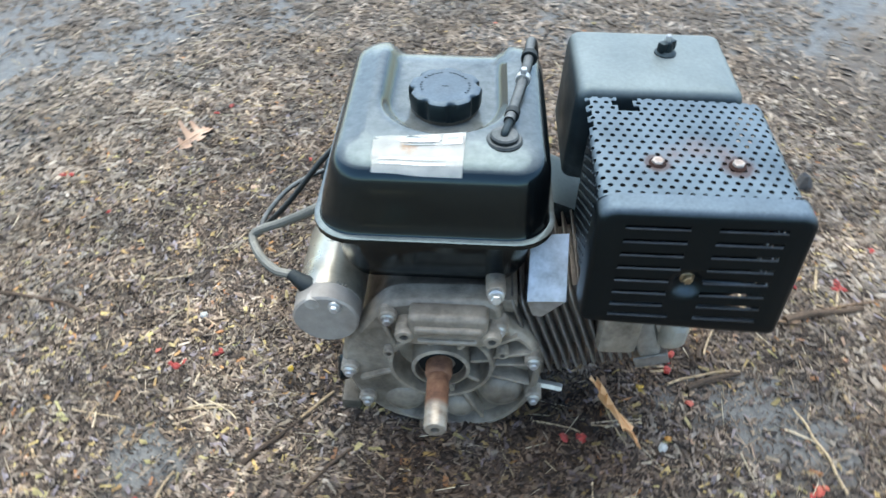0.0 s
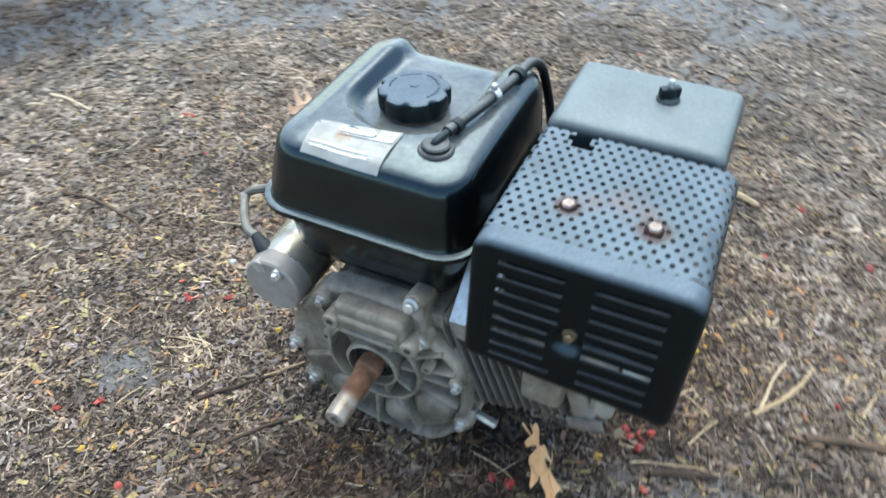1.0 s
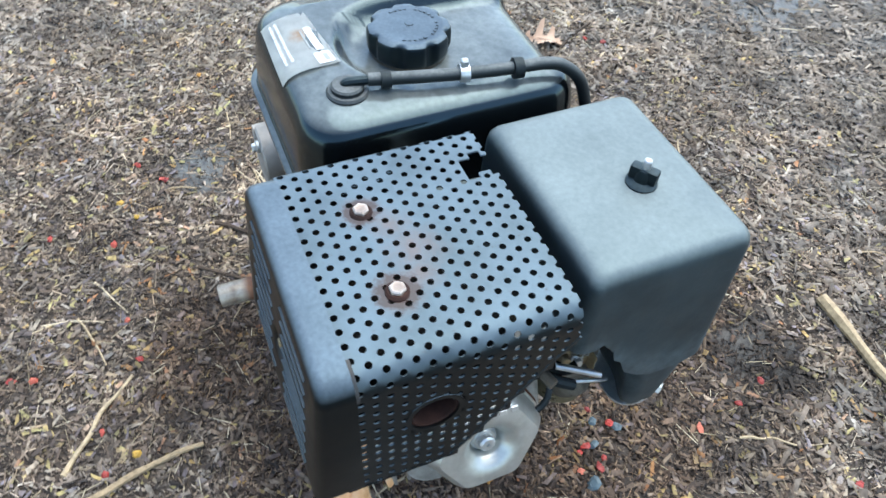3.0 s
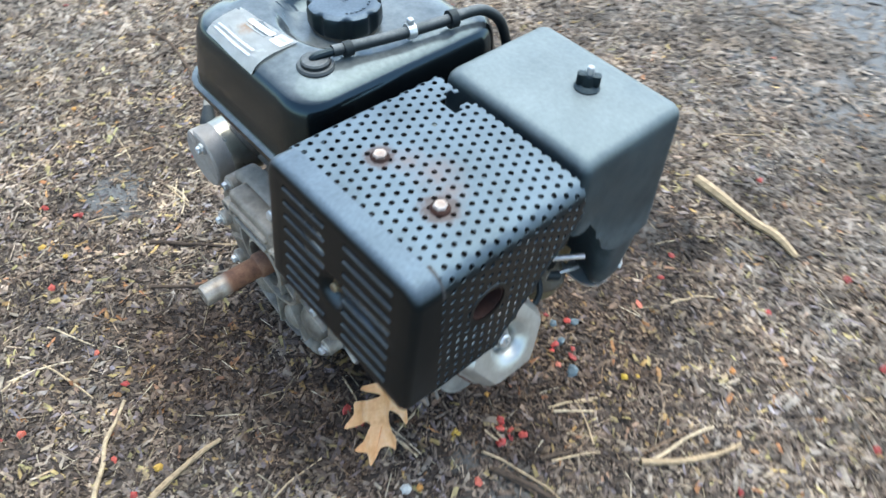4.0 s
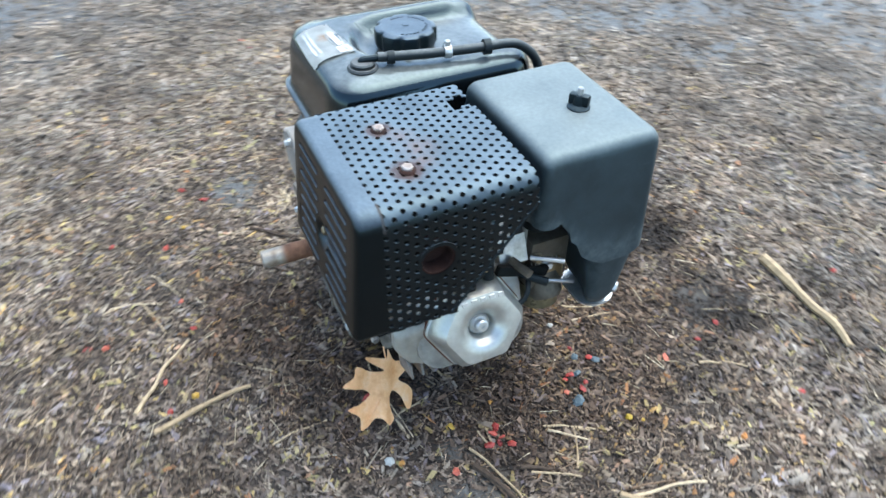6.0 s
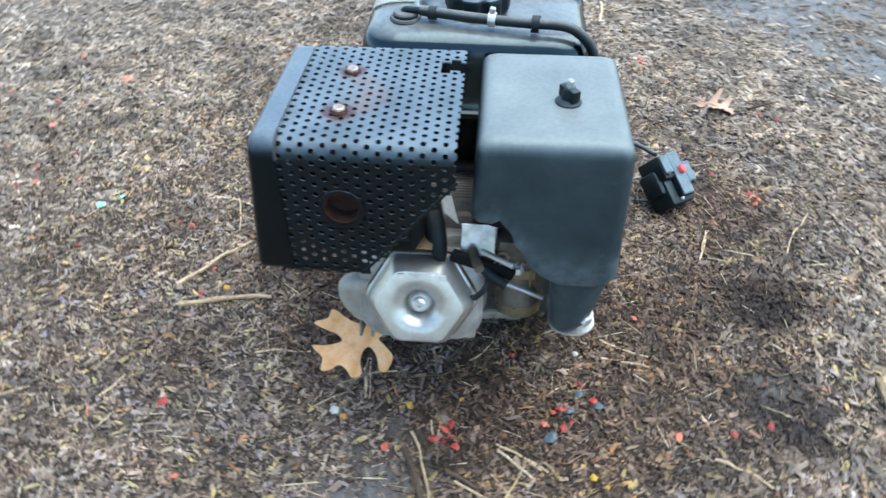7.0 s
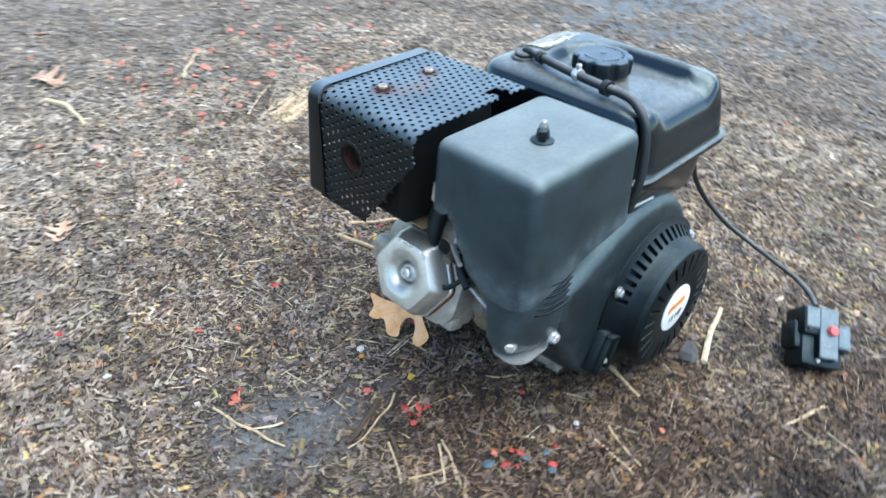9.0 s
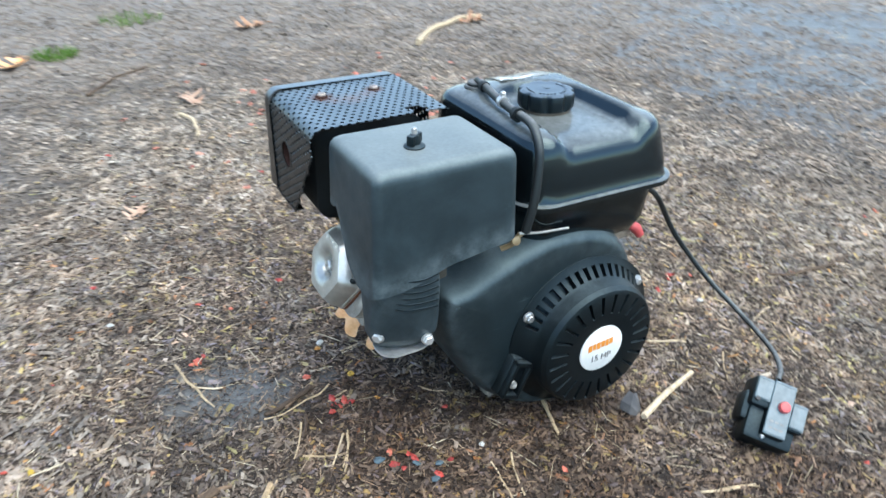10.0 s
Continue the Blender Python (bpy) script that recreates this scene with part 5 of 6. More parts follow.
def build_blower():
    loop = smooth_loop([Vector(p) for p in ((0.2, 0.226), (0.165, 0.236), (0.115, 0.258), (0.05, 0.276), (-0.02, 0.27), (-0.072, 0.238), (-0.1, 0.185), (-0.112, 0.12), (-0.1, 0.05),
                                            (-0.06, 0.006), (0.0, -0.004), (0.06, 0.004), (0.112, 0.035), (0.158, 0.085), (0.198, 0.165))], 5)
    bm = bmesh.new()
    loft(bm, [at_y(loop, 0.04), at_y(loop, 0.124), at_y(shrink(loop, 0.0018), 0.134), at_y(shrink(loop, 0.006), 0.143), at_y(shrink(loop, 0.011), 0.1495)] + [at_y([Vector((0.04 + (p.x - 0.04) * s, 0.13 + (p.y - 0.13) * s)) for p in shrink(loop, 0.011)], 0.152) for s in (0.94, 0.6, 0.2)])
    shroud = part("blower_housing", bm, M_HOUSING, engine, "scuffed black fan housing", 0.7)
    bm = bmesh.new()
    tube(bm, [(0.098, 0.142, 0.29), (0.07, 0.147, 0.287), (0.03, 0.15, 0.285)], 0.0016, 8)
    part("throttle_rod", bm, M_ZINC, shroud)
    bm = bmesh.new()
    tube(bm, [(0.116, 0.132, 0.268), (0.104, 0.138, 0.275), (0.094, 0.14, 0.288)], 0.0034, 8)
    lathe(bm, [(0.006, 0), (0.006, 0.004), (0.004, 0.005)], aim((0.102, 0.14, 0.28), (0, 1, 0.4)), 10)
    part("governor_link", bm, M_BRASS, shroud)
    # recoil starter
    c = (-0.007, 0.0, 0.12)
    m = aim(c, (0, 1, 0))
    bm = bmesh.new()
    prof = [(0.1135, 0.146), (0.1135, 0.154), (0.1045, 0.1585), (0.0925, 0.171), (0.0905, 0.177), (0.0895, 0.1905), (0.0855, 0.1965), (0.0815, 0.1985), (0.054, 0.1995), (0.046, 0.1995), (0.036, 0.1985)]
    n = 96
    vs = lathe(bm, prof, m, n)
    bm.faces.ensure_lookup_table()
    face = lambda ring, k: bm.faces[ring * n + k]
    bmesh.ops.recalc_face_normals(bm, faces=bm.faces)
    bm.faces.ensure_lookup_table()
    up = [k for k in range(n) if 40 < math.degrees(math.atan2((vs[3][k].co.z + vs[3][(k + 1) % n].co.z) / 2 - c[2], -((vs[3][k].co.x + vs[3][(k + 1) % n].co.x) / 2 - c[0]))) % 360 < 158]
    vents = [face(2, k) for k in up if k % 2]
    assert vents
    rays = [face(7, k) for k in range(n) if k % 4 == 1]
    bmesh.ops.inset_individual(bm, faces=vents, thickness=0.0006, depth=-0.012)
    bmesh.ops.inset_individual(bm, faces=rays, thickness=0.0007, depth=-0.006)
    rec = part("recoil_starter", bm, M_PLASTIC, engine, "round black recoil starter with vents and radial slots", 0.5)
    for p in ((0.0855, 0.16, 0.174), (-0.0925, 0.159, 0.178), (-0.01, 0.16, 0.012)):
        bolt("bolt", p, (0, 1, 0), rec, M_ZINC, 0.0052, 0.006)
    # rope guide and pull handle
    bm = bmesh.new()
    m2 = Matrix.Translation((0.104, 0.155, 0.088)) @ Matrix.Rotation(radians(-24), 4, "Y")
    box(bm, -0.016, 0.016, -0.02, 0.012, -0.03, 0.03, 0.005, 2, m2)
    for x0, x1, z0, z1 in ((-0.015, -0.009, -0.028, 0.028), (0.009, 0.015, -0.028, 0.028), (-0.015, 0.015, 0.021, 0.028), (-0.015, 0.015, -0.028, -0.021)):
        box(bm, x0, x1, 0.01, 0.02, z0, z1, 0.002, 2, m2)
    part("pull_handle", bm, M_PLASTIC, rec)
    bolt("bolt", (0.108, 0.169, 0.08), (0.1, 1, 0.3), rec, M_ZINC, 0.004, 0.005)
    # decal with its print
    bm = bmesh.new()
    lathe(bm, [(0.0345, 0.1985), (0.0345, 0.2), (0.034, 0.2003)], m, 48)
    part("decal", bm, M_DECAL, rec, "round white decal reading 15 HP under an orange mark")
    bm = bmesh.new()
    face_m = Matrix.Translation((c[0], 0.2006, c[2])) @ Matrix.Rotation(radians(180), 4, "Z") @ Matrix.Rotation(radians(90), 4, "X")
    x = -0.022
    for k, w in enumerate((0.006, 0.005, 0.006, 0.006, 0.005, 0.006)):
        box(bm, x, x + w, 0.002 + 0.001 * (k % 2), 0.0125, 0, 0.0003, 0, 1, face_m @ Matrix.Rotation(radians(4), 4, "Z"))
        x += w + 0.0012
    part("printed_mark", bm, M_ORANGE, rec)
    cu = bpy.data.curves.new("power_text", "FONT")
    cu.body, cu.size, cu.align_x, cu.extrude = "15 HP", 0.0135, "CENTER", 0.00015
    tmp = bpy.data.objects.new("power_text", cu)
    scene.collection.objects.link(tmp)
    bpy.context.view_layer.update()
    me = bpy.data.meshes.new_from_object(tmp)
    bpy.data.objects.remove(tmp)
    me.materials.clear()
    me.materials.append(M_INK)
    me.transform(face_m @ Matrix.Translation((0, -0.0175, 0.0002)))
    t = new("printed_text", me)
    t.parent = rec


build_blower()


def build_starter():
    c = Vector((-0.134, 0, 0.203))
    m = aim((c.x, -0.108, c.z), (0, 1, 0))
    bm = bmesh.new()
    lathe(bm, [(0.0375, 0.022), (0.0378, 0.026), (0.0378, 0.125), (0.036, 0.128), (0.03, 0.131)], m, 40)
    body = part("starter_motor", bm, M_STARTER, engine, "cream-grey electric starter motor")
    bm = bmesh.new()
    lathe(bm, [(0.034, 0.0), (0.0362, 0.002), (0.0368, 0.02), (0.0375, 0.0225)], m, 40)
    lathe(bm, [(0.008, -0.001), (0.008, 0.022)], m @ Matrix.Translation((0.012, 0.026, 0)), 14)
    part("end_cap", bm, M_STARTER_END, body, "flat grey end cap")
    bolt("bolt", (-0.1215, -0.1105, 0.2275), (0, -1, 0), body, M_ZINC, 0.005, 0.006)
    bm = bmesh.new()
    box(bm, -0.16, -0.085, 0.01, 0.075, 0.185, 0.262, 0.012, 3)
    part("drive_housing", bm, M_ALLOY, body)
    bm = bmesh.new()
    tube(bm, [(-0.142, -0.085, 0.225), (-0.158, -0.08, 0.229), (-0.176, -0.07, 0.234)], [0.0125, 0.0105, 0.0062], 12)
    boot = part("terminal_boot", bm, M_RUBBER, body, "black rubber terminal boot")
    bm = bmesh.new()
    tube(bm, [(-0.174, -0.071, 0.2335), (-0.196, -0.06, 0.228), (-0.22, -0.035, 0.226), (-0.232, -0.012, 0.231), (-0.222, -0.008, 0.24), (-0.196, -0.012, 0.255), (-0.165, -0.02, 0.278), (-0.13, -0.02, 0.3)], 0.0052, 10)
    part("battery_lead", bm, M_LEAD, body)
    bm = bmesh.new()
    tube(bm, [(-0.143, 0.078, 0.214), (-0.153, 0.083, 0.207), (-0.16, 0.087, 0.196)], [0.0065, 0.0082, 0.006], 12)
    part("red_boot", bm, M_REDP, body, "red rubber terminal cap")
    bm = bmesh.new()
    tube(bm, [(-0.115, 0.118, 0.3), (-0.16, 0.107, 0.266), (-0.214, 0.096, 0.197), (-0.252, 0.108, 0.146), (-0.276, 0.138, 0.108), (-0.287, 0.18, 0.085), (-0.285, 0.226, 0.072), (-0.272, 0.27, 0.067), (-0.25, 0.3, 0.066), (-0.222, 0.318, 0.07)], 0.0038, 10)
    part("switch_cable", bm, M_HOSE, engine, "black cable running to the switch box")


build_starter()


# ---- the switch box on its cable ----
def build_switch():
    f = Vector((-0.445, -0.896, 0))
    r = Vector((-0.896, 0.445, 0))
    k = radians(40)
    u = f * math.cos(k) + Vector((0, 0, math.sin(k)))
    n = r.cross(u)
    m = Matrix(((r.x, u.x, n.x, -0.188), (r.y, u.y, n.y, 1.004), (r.z, u.z, n.z, 0.063), (0, 0, 0, 1))) @ Matrix.Rotation(radians(-22), 4, "Z") @ Matrix.Scale(0.84, 4)
    sw = tagged(new("switch_box"), "black plastic engine switch box with a red button, lying on mulch", "switch")
    bm = bmesh.new()
    box(bm, -0.018, 0.018, -0.046, 0.044, -0.052, -0.002, 0.004, 2, m)
    box(bm, -0.044, -0.012, -0.006, 0.042, -0.055, -0.003, 0.005, 2, m)
    box(bm, 0.012, 0.042, -0.026, 0.02, -0.05, -0.003, 0.005, 2, m)
    box(bm, -0.05, -0.01, -0.03, 0.02, -0.062, -0.02, 0.008, 2, m)
    box(bm, -0.04, 0.036, -0.056, -0.004, -0.064, -0.014, 0.006, 2, m)
    part("housing", bm, M_PLASTIC, sw)
    for x0, x1, y0, y1 in ((-0.017, 0.017, -0.044, 0.042), (-0.042, -0.0175, 0.004, 0.04), (0.0175, 0.04, -0.022, 0.018)):
        bm = bmesh.new()
        box(bm, x0, x1, y0, y1, -0.003, 0.0005, 0.001, 1, m)
        plate = part("face_plate", bm, M_PLATE, sw, "worn grey face plate")
        # raised rim of the plate
        for xa, xb, ya, yb in ((x0 + 0.002, x1 - 0.002, y0 + 0.002, y0 + 0.004), (x0 + 0.002, x1 - 0.002, y1 - 0.004, y1 - 0.002)):
            bm = bmesh.new()
            box(bm, xa, xb, ya, yb, 0.0, 0.0014, 0.0005, 1, m)
            part("ridge", bm, M_PLATE, plate)
    bm = bmesh.new()
    lathe(bm, [(0.0088, 0.0), (0.0088, 0.006), (0.0075, 0.0085), (0.003, 0.0095)], m @ Matrix.Translation((0.004, 0.004, 0)), 20)
    part("button", bm, M_REDP, sw, "faded red push button")
    bm = bmesh.new()
    for k2 in range(3):
        box(bm, -0.011 + 0.008 * k2, -0.006 + 0.008 * k2, -0.024, -0.021, 0.0004, 0.0009, 0, 1, m)
        box(bm, -0.011 + 0.008 * k2, -0.005 + 0.008 * k2, -0.034, -0.031, 0.0004, 0.0009, 0, 1, m)
    part("printed_mark", bm, M_PRINT, sw)
    bolt("screw", m @ Vector((-0.036, 0.004, -0.001)), m.to_3x3() @ Vector((0, 0, 1)), sw, M_INK, 0.0025, 0.002)
    bolt("screw", m @ Vector((-0.012, -0.047, -0.012)), m.to_3x3() @ Vector((0, -1, 0)), sw, M_ZINC, 0.0025, 0.003)


build_switch()


# ---- leaves ----
OUTLINE = [(0.0, 0.03), (0.07, 0.14), (0.14, 0.5), (0.19, 0.52), (0.25, 0.2), (0.33, 0.22), (0.41, 0.95), (0.48, 1.0), (0.54, 0.3), (0.62, 0.27), (0.7, 0.82), (0.76, 0.78), (0.82, 0.32), (0.9, 0.42), (0.95, 0.25), (1.0, 0.02)]


def leaf(name, x, y, bearing, length, width, material, label, curl=0.012, stalk=0.25, seed=1, lift=0.0):
    """A lobed oak leaf with its rib and stalk; bearing is the way from stalk to tip."""
    rs = random.Random(seed)
    bm = bmesh.new()
    n = 72
    rows = []
    for i in range(n + 1):
        s = i / n
        row = []
        for side in (-1, 1):
            q = min(1.0, max(0.0, s + 0.035 * side * math.sin(math.pi * s)))
            for (sa, wa), (sb, wb) in zip(OUTLINE, OUTLINE[1:]):
                if sa <= q <= sb:
                    w = wa + (wb - wa) * step(sa, sb, q)
                    break
            fwd = 0.085 * length * max(0.0, w - 0.25) * (1.0 - 0.5 * s)
            w *= width * (1 + 0.12 * side * math.sin(4 * s + seed))
            row.append((side, w, fwd))
        rows.append((s, row))
    grid = []
    for s, row in rows:
        line = []
        for side, w, fwd in row:
            for q in ((1.0, 0.66, 0.33) if side < 0 else (0.33, 0.66, 1.0)):
                a = side * w * q
                line.append((s * length + fwd * q * q, a, curl * ((a / width) ** 2 * 1.2 + 0.5 * (s - 0.5) ** 2 + 0.25 * math.sin(5 * s + 2 * a / width + seed))))
        line.insert(3, (s * length, 0.0, curl * 0.5 * (s - 0.5) ** 2 + curl * 0.25 * math.sin(5 * s + seed)))
        grid.append([bm.verts.new(p) for p in line])
    for a, b in zip(grid, grid[1:]):
        for k in range(6):
            bm.faces.new((a[k], a[k + 1], b[k + 1], b[k]))
    bmesh.ops.remove_doubles(bm, verts=bm.verts, dist=0.00005)
    bmesh.ops.recalc_face_normals(bm, faces=bm.faces)
    bmesh.ops.solidify(bm, geom=bm.faces, thickness=0.0005)
    thing = tagged(new(name), label, "leaf", group="fallen leaves")
    thing.matrix_world = Matrix.Translation((x, y, gz(x, y) + 0.006 + lift)) @ Matrix.Rotation(radians(bearing), 4, "Z")
    part("blade", bm, material, thing, smooth=0.8)
    bm = bmesh.new()
    tube(bm, [(-stalk * length, 0.004, 0.001), (0, 0, 0.0015 + curl * 0.2), (length * 0.5, 0, 0.0012 + 0.25 * curl * math.sin(2.5 + seed)), (length * 0.92, 0, 0.001 + curl * 0.1 + 0.25 * curl * math.sin(4.6 + seed))], [0.0012, 0.0011, 0.0008, 0.0004], 6, 6)
    part("stalk", bm, material, thing)
    return thing


LEANING = [(-45, 83), (-38, 75), (-28, 82), (-14, 93), (-22, 75), (-27, 63), (-14, 71), (2, 92), (11, 82), (28, 80), (16, 68), (5, 58), (1, 47), (14, 47), (38, 54), (30, 36), (36, 20), (25, 16),
           (14, 20), (7, 14), (2, -1), (-12, -3), (-14, 14), (-21, 26), (-31, 27), (-36, 12), (-35, -6), (-44, -13), (-54, -4), (-57, 6), (-50, 22), (-44, 34), (-52, 38), (-67, 41), (-63, 51), (-52, 58), (-46, 70)]


def leaning_leaf():
    """A big lobed leaf that stands on its lower lobes and leans against the engine."""
    bm = bmesh.new()
    loop = smooth_loop([Vector((a / 1000, b / 1000)) for a, b in LEANING], 3)
    bm.faces.new([bm.verts.new((p.x, p.y, 0)) for p in loop])
    bmesh.ops.triangulate(bm, faces=bm.faces)
    for k in range(-4, 8):
        for axis in (0, 1):
            at = [0.0, 0.0, 0.0]
            at[axis] = 0.012 * k + 0.003
            way = [0.0, 0.0, 0.0]
            way[axis] = 1.0
            bmesh.ops.bisect_plane(bm, geom=bm.verts[:] + bm.edges[:] + bm.faces[:], plane_co=at, plane_no=way)
    for v in bm.verts:
        a, b = v.co.x, v.co.y
        v.co.z = 0.004 * math.sin(a * 60 + 1) * math.cos(b * 45) - 0.004 * step(0.0, 0.04, a) + 0.003 * math.sin(130 * a + 90 * b)
    bmesh.ops.recalc_face_normals(bm, faces=bm.faces)
    bmesh.ops.solidify(bm, geom=bm.faces, thickness=0.0005)
    n = Vector((0.748, 0.479, 0.459))
    u = n.cross(Vector((0, 0, 1))).normalized()
    w = -u.cross(n) if u.cross(n).z < 0 else u.cross(n)
    thing = tagged(new("oak_leaf"), "large orange-tan lobed oak leaf leaning under the engine", "leaf", group="fallen leaves")
    thing.matrix_world = Matrix(((u.x, w.x, n.x, 0.248), (u.y, w.y, n.y, 0.561), (u.z, w.z, n.z, 0.019), (0, 0, 0, 1)))
    part("blade", bm, M_LEAF, thing, smooth=0.8)
    bm = bmesh.new()
    tube(bm, [(-0.046, 0.086, -0.001), (-0.042, 0.077, 0.0), (-0.036, 0.064, 0.0012), (-0.018, 0.042, 0.0014), (0.006, 0.03, 0.001), (0.026, 0.024, 0.0)], [0.0013, 0.0013, 0.0011, 0.0009, 0.0007, 0.0004], 6, 6)
    part("stalk", bm, M_LEAF, thing)


leaning_leaf()
leaf("oak_leaf", -0.53, 1.085, 60, 0.08, 0.034, M_LEAF3, "bleached pinkish oak leaf on the mulch", 0.02, 0.3, 5)
leaf("oak_leaf", 0.31, -0.79, 110, 0.11, 0.042, M_LEAF3, "pale dry oak leaf on the mulch", 0.02, 0.3, 6)
leaf("oak_leaf", 0.49, -0.06, 60, 0.06, 0.026, M_LEAF3, "small pale pinkish dry leaf on the mulch", 0.012, 0.3, 7)
leaf("oak_leaf", -0.14, -1.6, 20, 0.13, 0.055, M_LEAF2, "dry oak leaf lying far off on bare ground", 0.02, 0.3, 8)
leaf("oak_leaf", 0.75, -1.42, 75, 0.15, 0.06, M_LEAF, "orange oak leaf lying beside a patch of moss", 0.03, 0.2, 9)
leaf("oak_leaf", -0.9, -1.35, 150, 0.13, 0.05, M_LEAF2, "crumpled dry leaf on bare ground", 0.03, 0.2, 11)


def moss_tuft(x, y, r, count, seed):
    rs = random.Random(seed)
    bm = bmesh.new()
    for _ in range(count):
        a, d = rs.uniform(0, 6.283), r * math.sqrt(rs.random())
        px, py = x + d * math.cos(a), y + d * math.sin(a)
        h, w, b = rs.uniform(0.012, 0.04), rs.uniform(0.0015, 0.003), rs.uniform(0, 6.283)
        z = gz(px, py) - 0.002
        o = Vector((px, py, z))
        s = Vector((math.cos(b), math.sin(b), 0)) * w
        lean = Vector((rs.gauss(0, 0.4), rs.gauss(0, 0.4), 1)) * h
        v = [bm.verts.new(p) for p in (o - s, o + s, o + lean * 0.6 + s * 0.7, o + lean, o + lean * 0.6 - s * 0.7)]
        bm.faces.new(v)
    ob = part("grass_tuft", bm, M_MOSS, None)
    tagged(ob, "small tuft of bright green grass and moss", "grass", kind="stuff")


moss_tuft(0.64, -1.42, 0.07, 260, 1)
moss_tuft(0.35, -1.9, 0.12, 160, 2)


# ---- sticks and straws ----
def stick(x0, y0, x1, y1, r, kind="stick", bend=0.04, seed=0, flat=1.0, lift=0.003):
    rs = random.Random(seed + int(1000 * (x0 + 3) + 77 * y0))
    a, b = Vector((x0, y0, 0)), Vector((x1, y1, 0))
    side = Vector((-(b - a).y, (b - a).x, 0))
    pts, rad = [], []
    n = 5
    for i in range(n + 1):
        t = i / n
        p = a.lerp(b, t) + side * 0.75 * bend * math.sin(math.pi * t) * (1 + rs.gauss(0, 0.2)) + side * rs.gauss(0, 0.006)
        p.z = gz(p.x, p.y) + r * 0.8 + lift
        pts.append(p)
        rad.append(r * (1.0 - 0.35 * t) * rs.uniform(0.85, 1.12))
    bm = bmesh.new()
    tube(bm, pts, rad, 7 if r > 0.002 else 5, 4)
    look_of = {"stick": ("pale_stick", M_PALEWOOD, "pale peeled dry stick lying on the mulch", "stick", "sticks on the ground"),
               "twig": ("twig", M_TWIG, "dark brown broken twig lying on the mulch", "twig", "twigs on the ground"),
               "straw": ("straw_stem", M_PALEWOOD, "thin dry straw stem lying on the mulch", "straw", "straws on the ground")}[kind]
    ob = part(look_of[0], bm, look_of[1], None)
    return tagged(ob, look_of[2], look_of[3], group=look_of[4])


stick(0.165, 1.224, 0.359, 1.214, 0.0085, "stick", 0.02)
stick(0.36, 1.216, 0.517, 1.182, 0.0018, "twig")
stick(0.431, 0.788, 0.491, 0.901, 0.0042, "stick", -0.06)
stick(0.438, 0.803, 0.455, 0.895, 0.0028, "stick")
stick(0.426, 0.8, 0.44, 0.86, 0.0018, "twig")
stick(0.493, 0.778, 0.617, 0.816, 0.0068, "twig", 0.03)
stick(0.51, 0.79, 0.55, 0.8, 0.004, "stick")
stick(0.334, 0.641, 0.409, 0.672, 0.0045, "twig", 0.05)
stick(0.142, 0.285, 0.113, 0.412, 0.0042, "stick", 0.05)
stick(0.103, 0.265, 0.001, 0.346, 0.0034, "stick", 0.06)
stick(-0.223, 0.474, -0.15, 0.562, 0.0034, "twig", 0.02)
stick(-0.168, 0.545, -0.135, 0.592, 0.003, "stick", 0.02)
stick(-0.147, 0.44, -0.092, 0.51, 0.003, "twig", 0.03)
stick(0.496, 0.784, 0.656, 0.840, 0.003, "twig", 0.02)
stick(-0.726, 0.698, -0.527, 0.684, 0.004, "twig", 0.12)
stick(-1.01, 0.918, -0.886, 0.91, 0.004, "stick", 0.05)
stick(-0.068, 0.892, -0.197, 0.847, 0.0052, "stick", 0.03)
stick(0.504, 0.508, 0.468, 0.624, 0.0022, "stick", -0.04)
stick(0.379, 0.667, 0.34, 0.646, 0.003, "twig")
stick(-0.062, -0.191, -0.168, -0.226, 0.008, "stick", 0.05)
stick(-0.05, -0.2, -0.12, -0.25, 0.005, "stick", 0.1)
stick(-0.595, -1.062, -1.044, -1.4, 0.012, "stick", 0.16)
stick(-0.463, 1.116, -0.542, 1.253, 0.003, "twig", 0.05)
stick(0.331, -0.632, 0.316, -0.436, 0.006, "stick", 0.12)
stick(0.357, 0.693, 0.372, 0.73, 0.0032, "twig")
stick(0.516, 0.777, 0.475, 0.775, 0.004, "twig")
stick(0.329, 0.64, 0.384, 0.66, 0.0025, "twig", 0.02)
stick(0.56, -0.9, 0.36, -1.15, 0.006, "twig", 0.1)
stick(0.02, -0.55, -0.1, -0.7, 0.004, "stick", 0.1)
stick(-0.324, 0.544, -0.257, 0.550, 0.0016, "straw", 0.01)
stick(-0.325, 0.562, -0.271, 0.531, 0.0014, "straw", 0.01)
stick(-0.322, 0.578, -0.323, 0.602, 0.0022, "stick", 0.01)
stick(-0.430, 0.505, -0.437, 0.533, 0.0016, "straw", 0.01)
stick(-0.467, 0.527, -0.399, 0.523, 0.0014, "straw", 0.01)
stick(0.204, 0.574, 0.269, 0.586, 0.0012, "straw", 0.01)
stick(0.351, 0.744, 0.376, 0.767, 0.0012, "straw", 0.01)
stick(0.322, 0.749, 0.352, 0.793, 0.0018, "straw", 0.01)
stick(0.556, 0.846, 0.568, 0.887, 0.003, "stick", 0.01)
stick(0.575, 0.799, 0.593, 0.852, 0.0022, "stick", 0.01)
stick(0.624, 0.942, 0.657, 0.883, 0.0015, "straw", 0.01)
stick(-0.159, 0.310, -0.093, 0.349, 0.0016, "straw", 0.01)
stick(-0.101, 0.234, -0.108, 0.259, 0.0018, "stick", 0.01)
stick(0.042, 0.8, 0.058, 0.868, 0.0032, "stick", 0.02)
stick(-0.191, 0.756, -0.242, 0.784, 0.0022, "straw", 0.01)
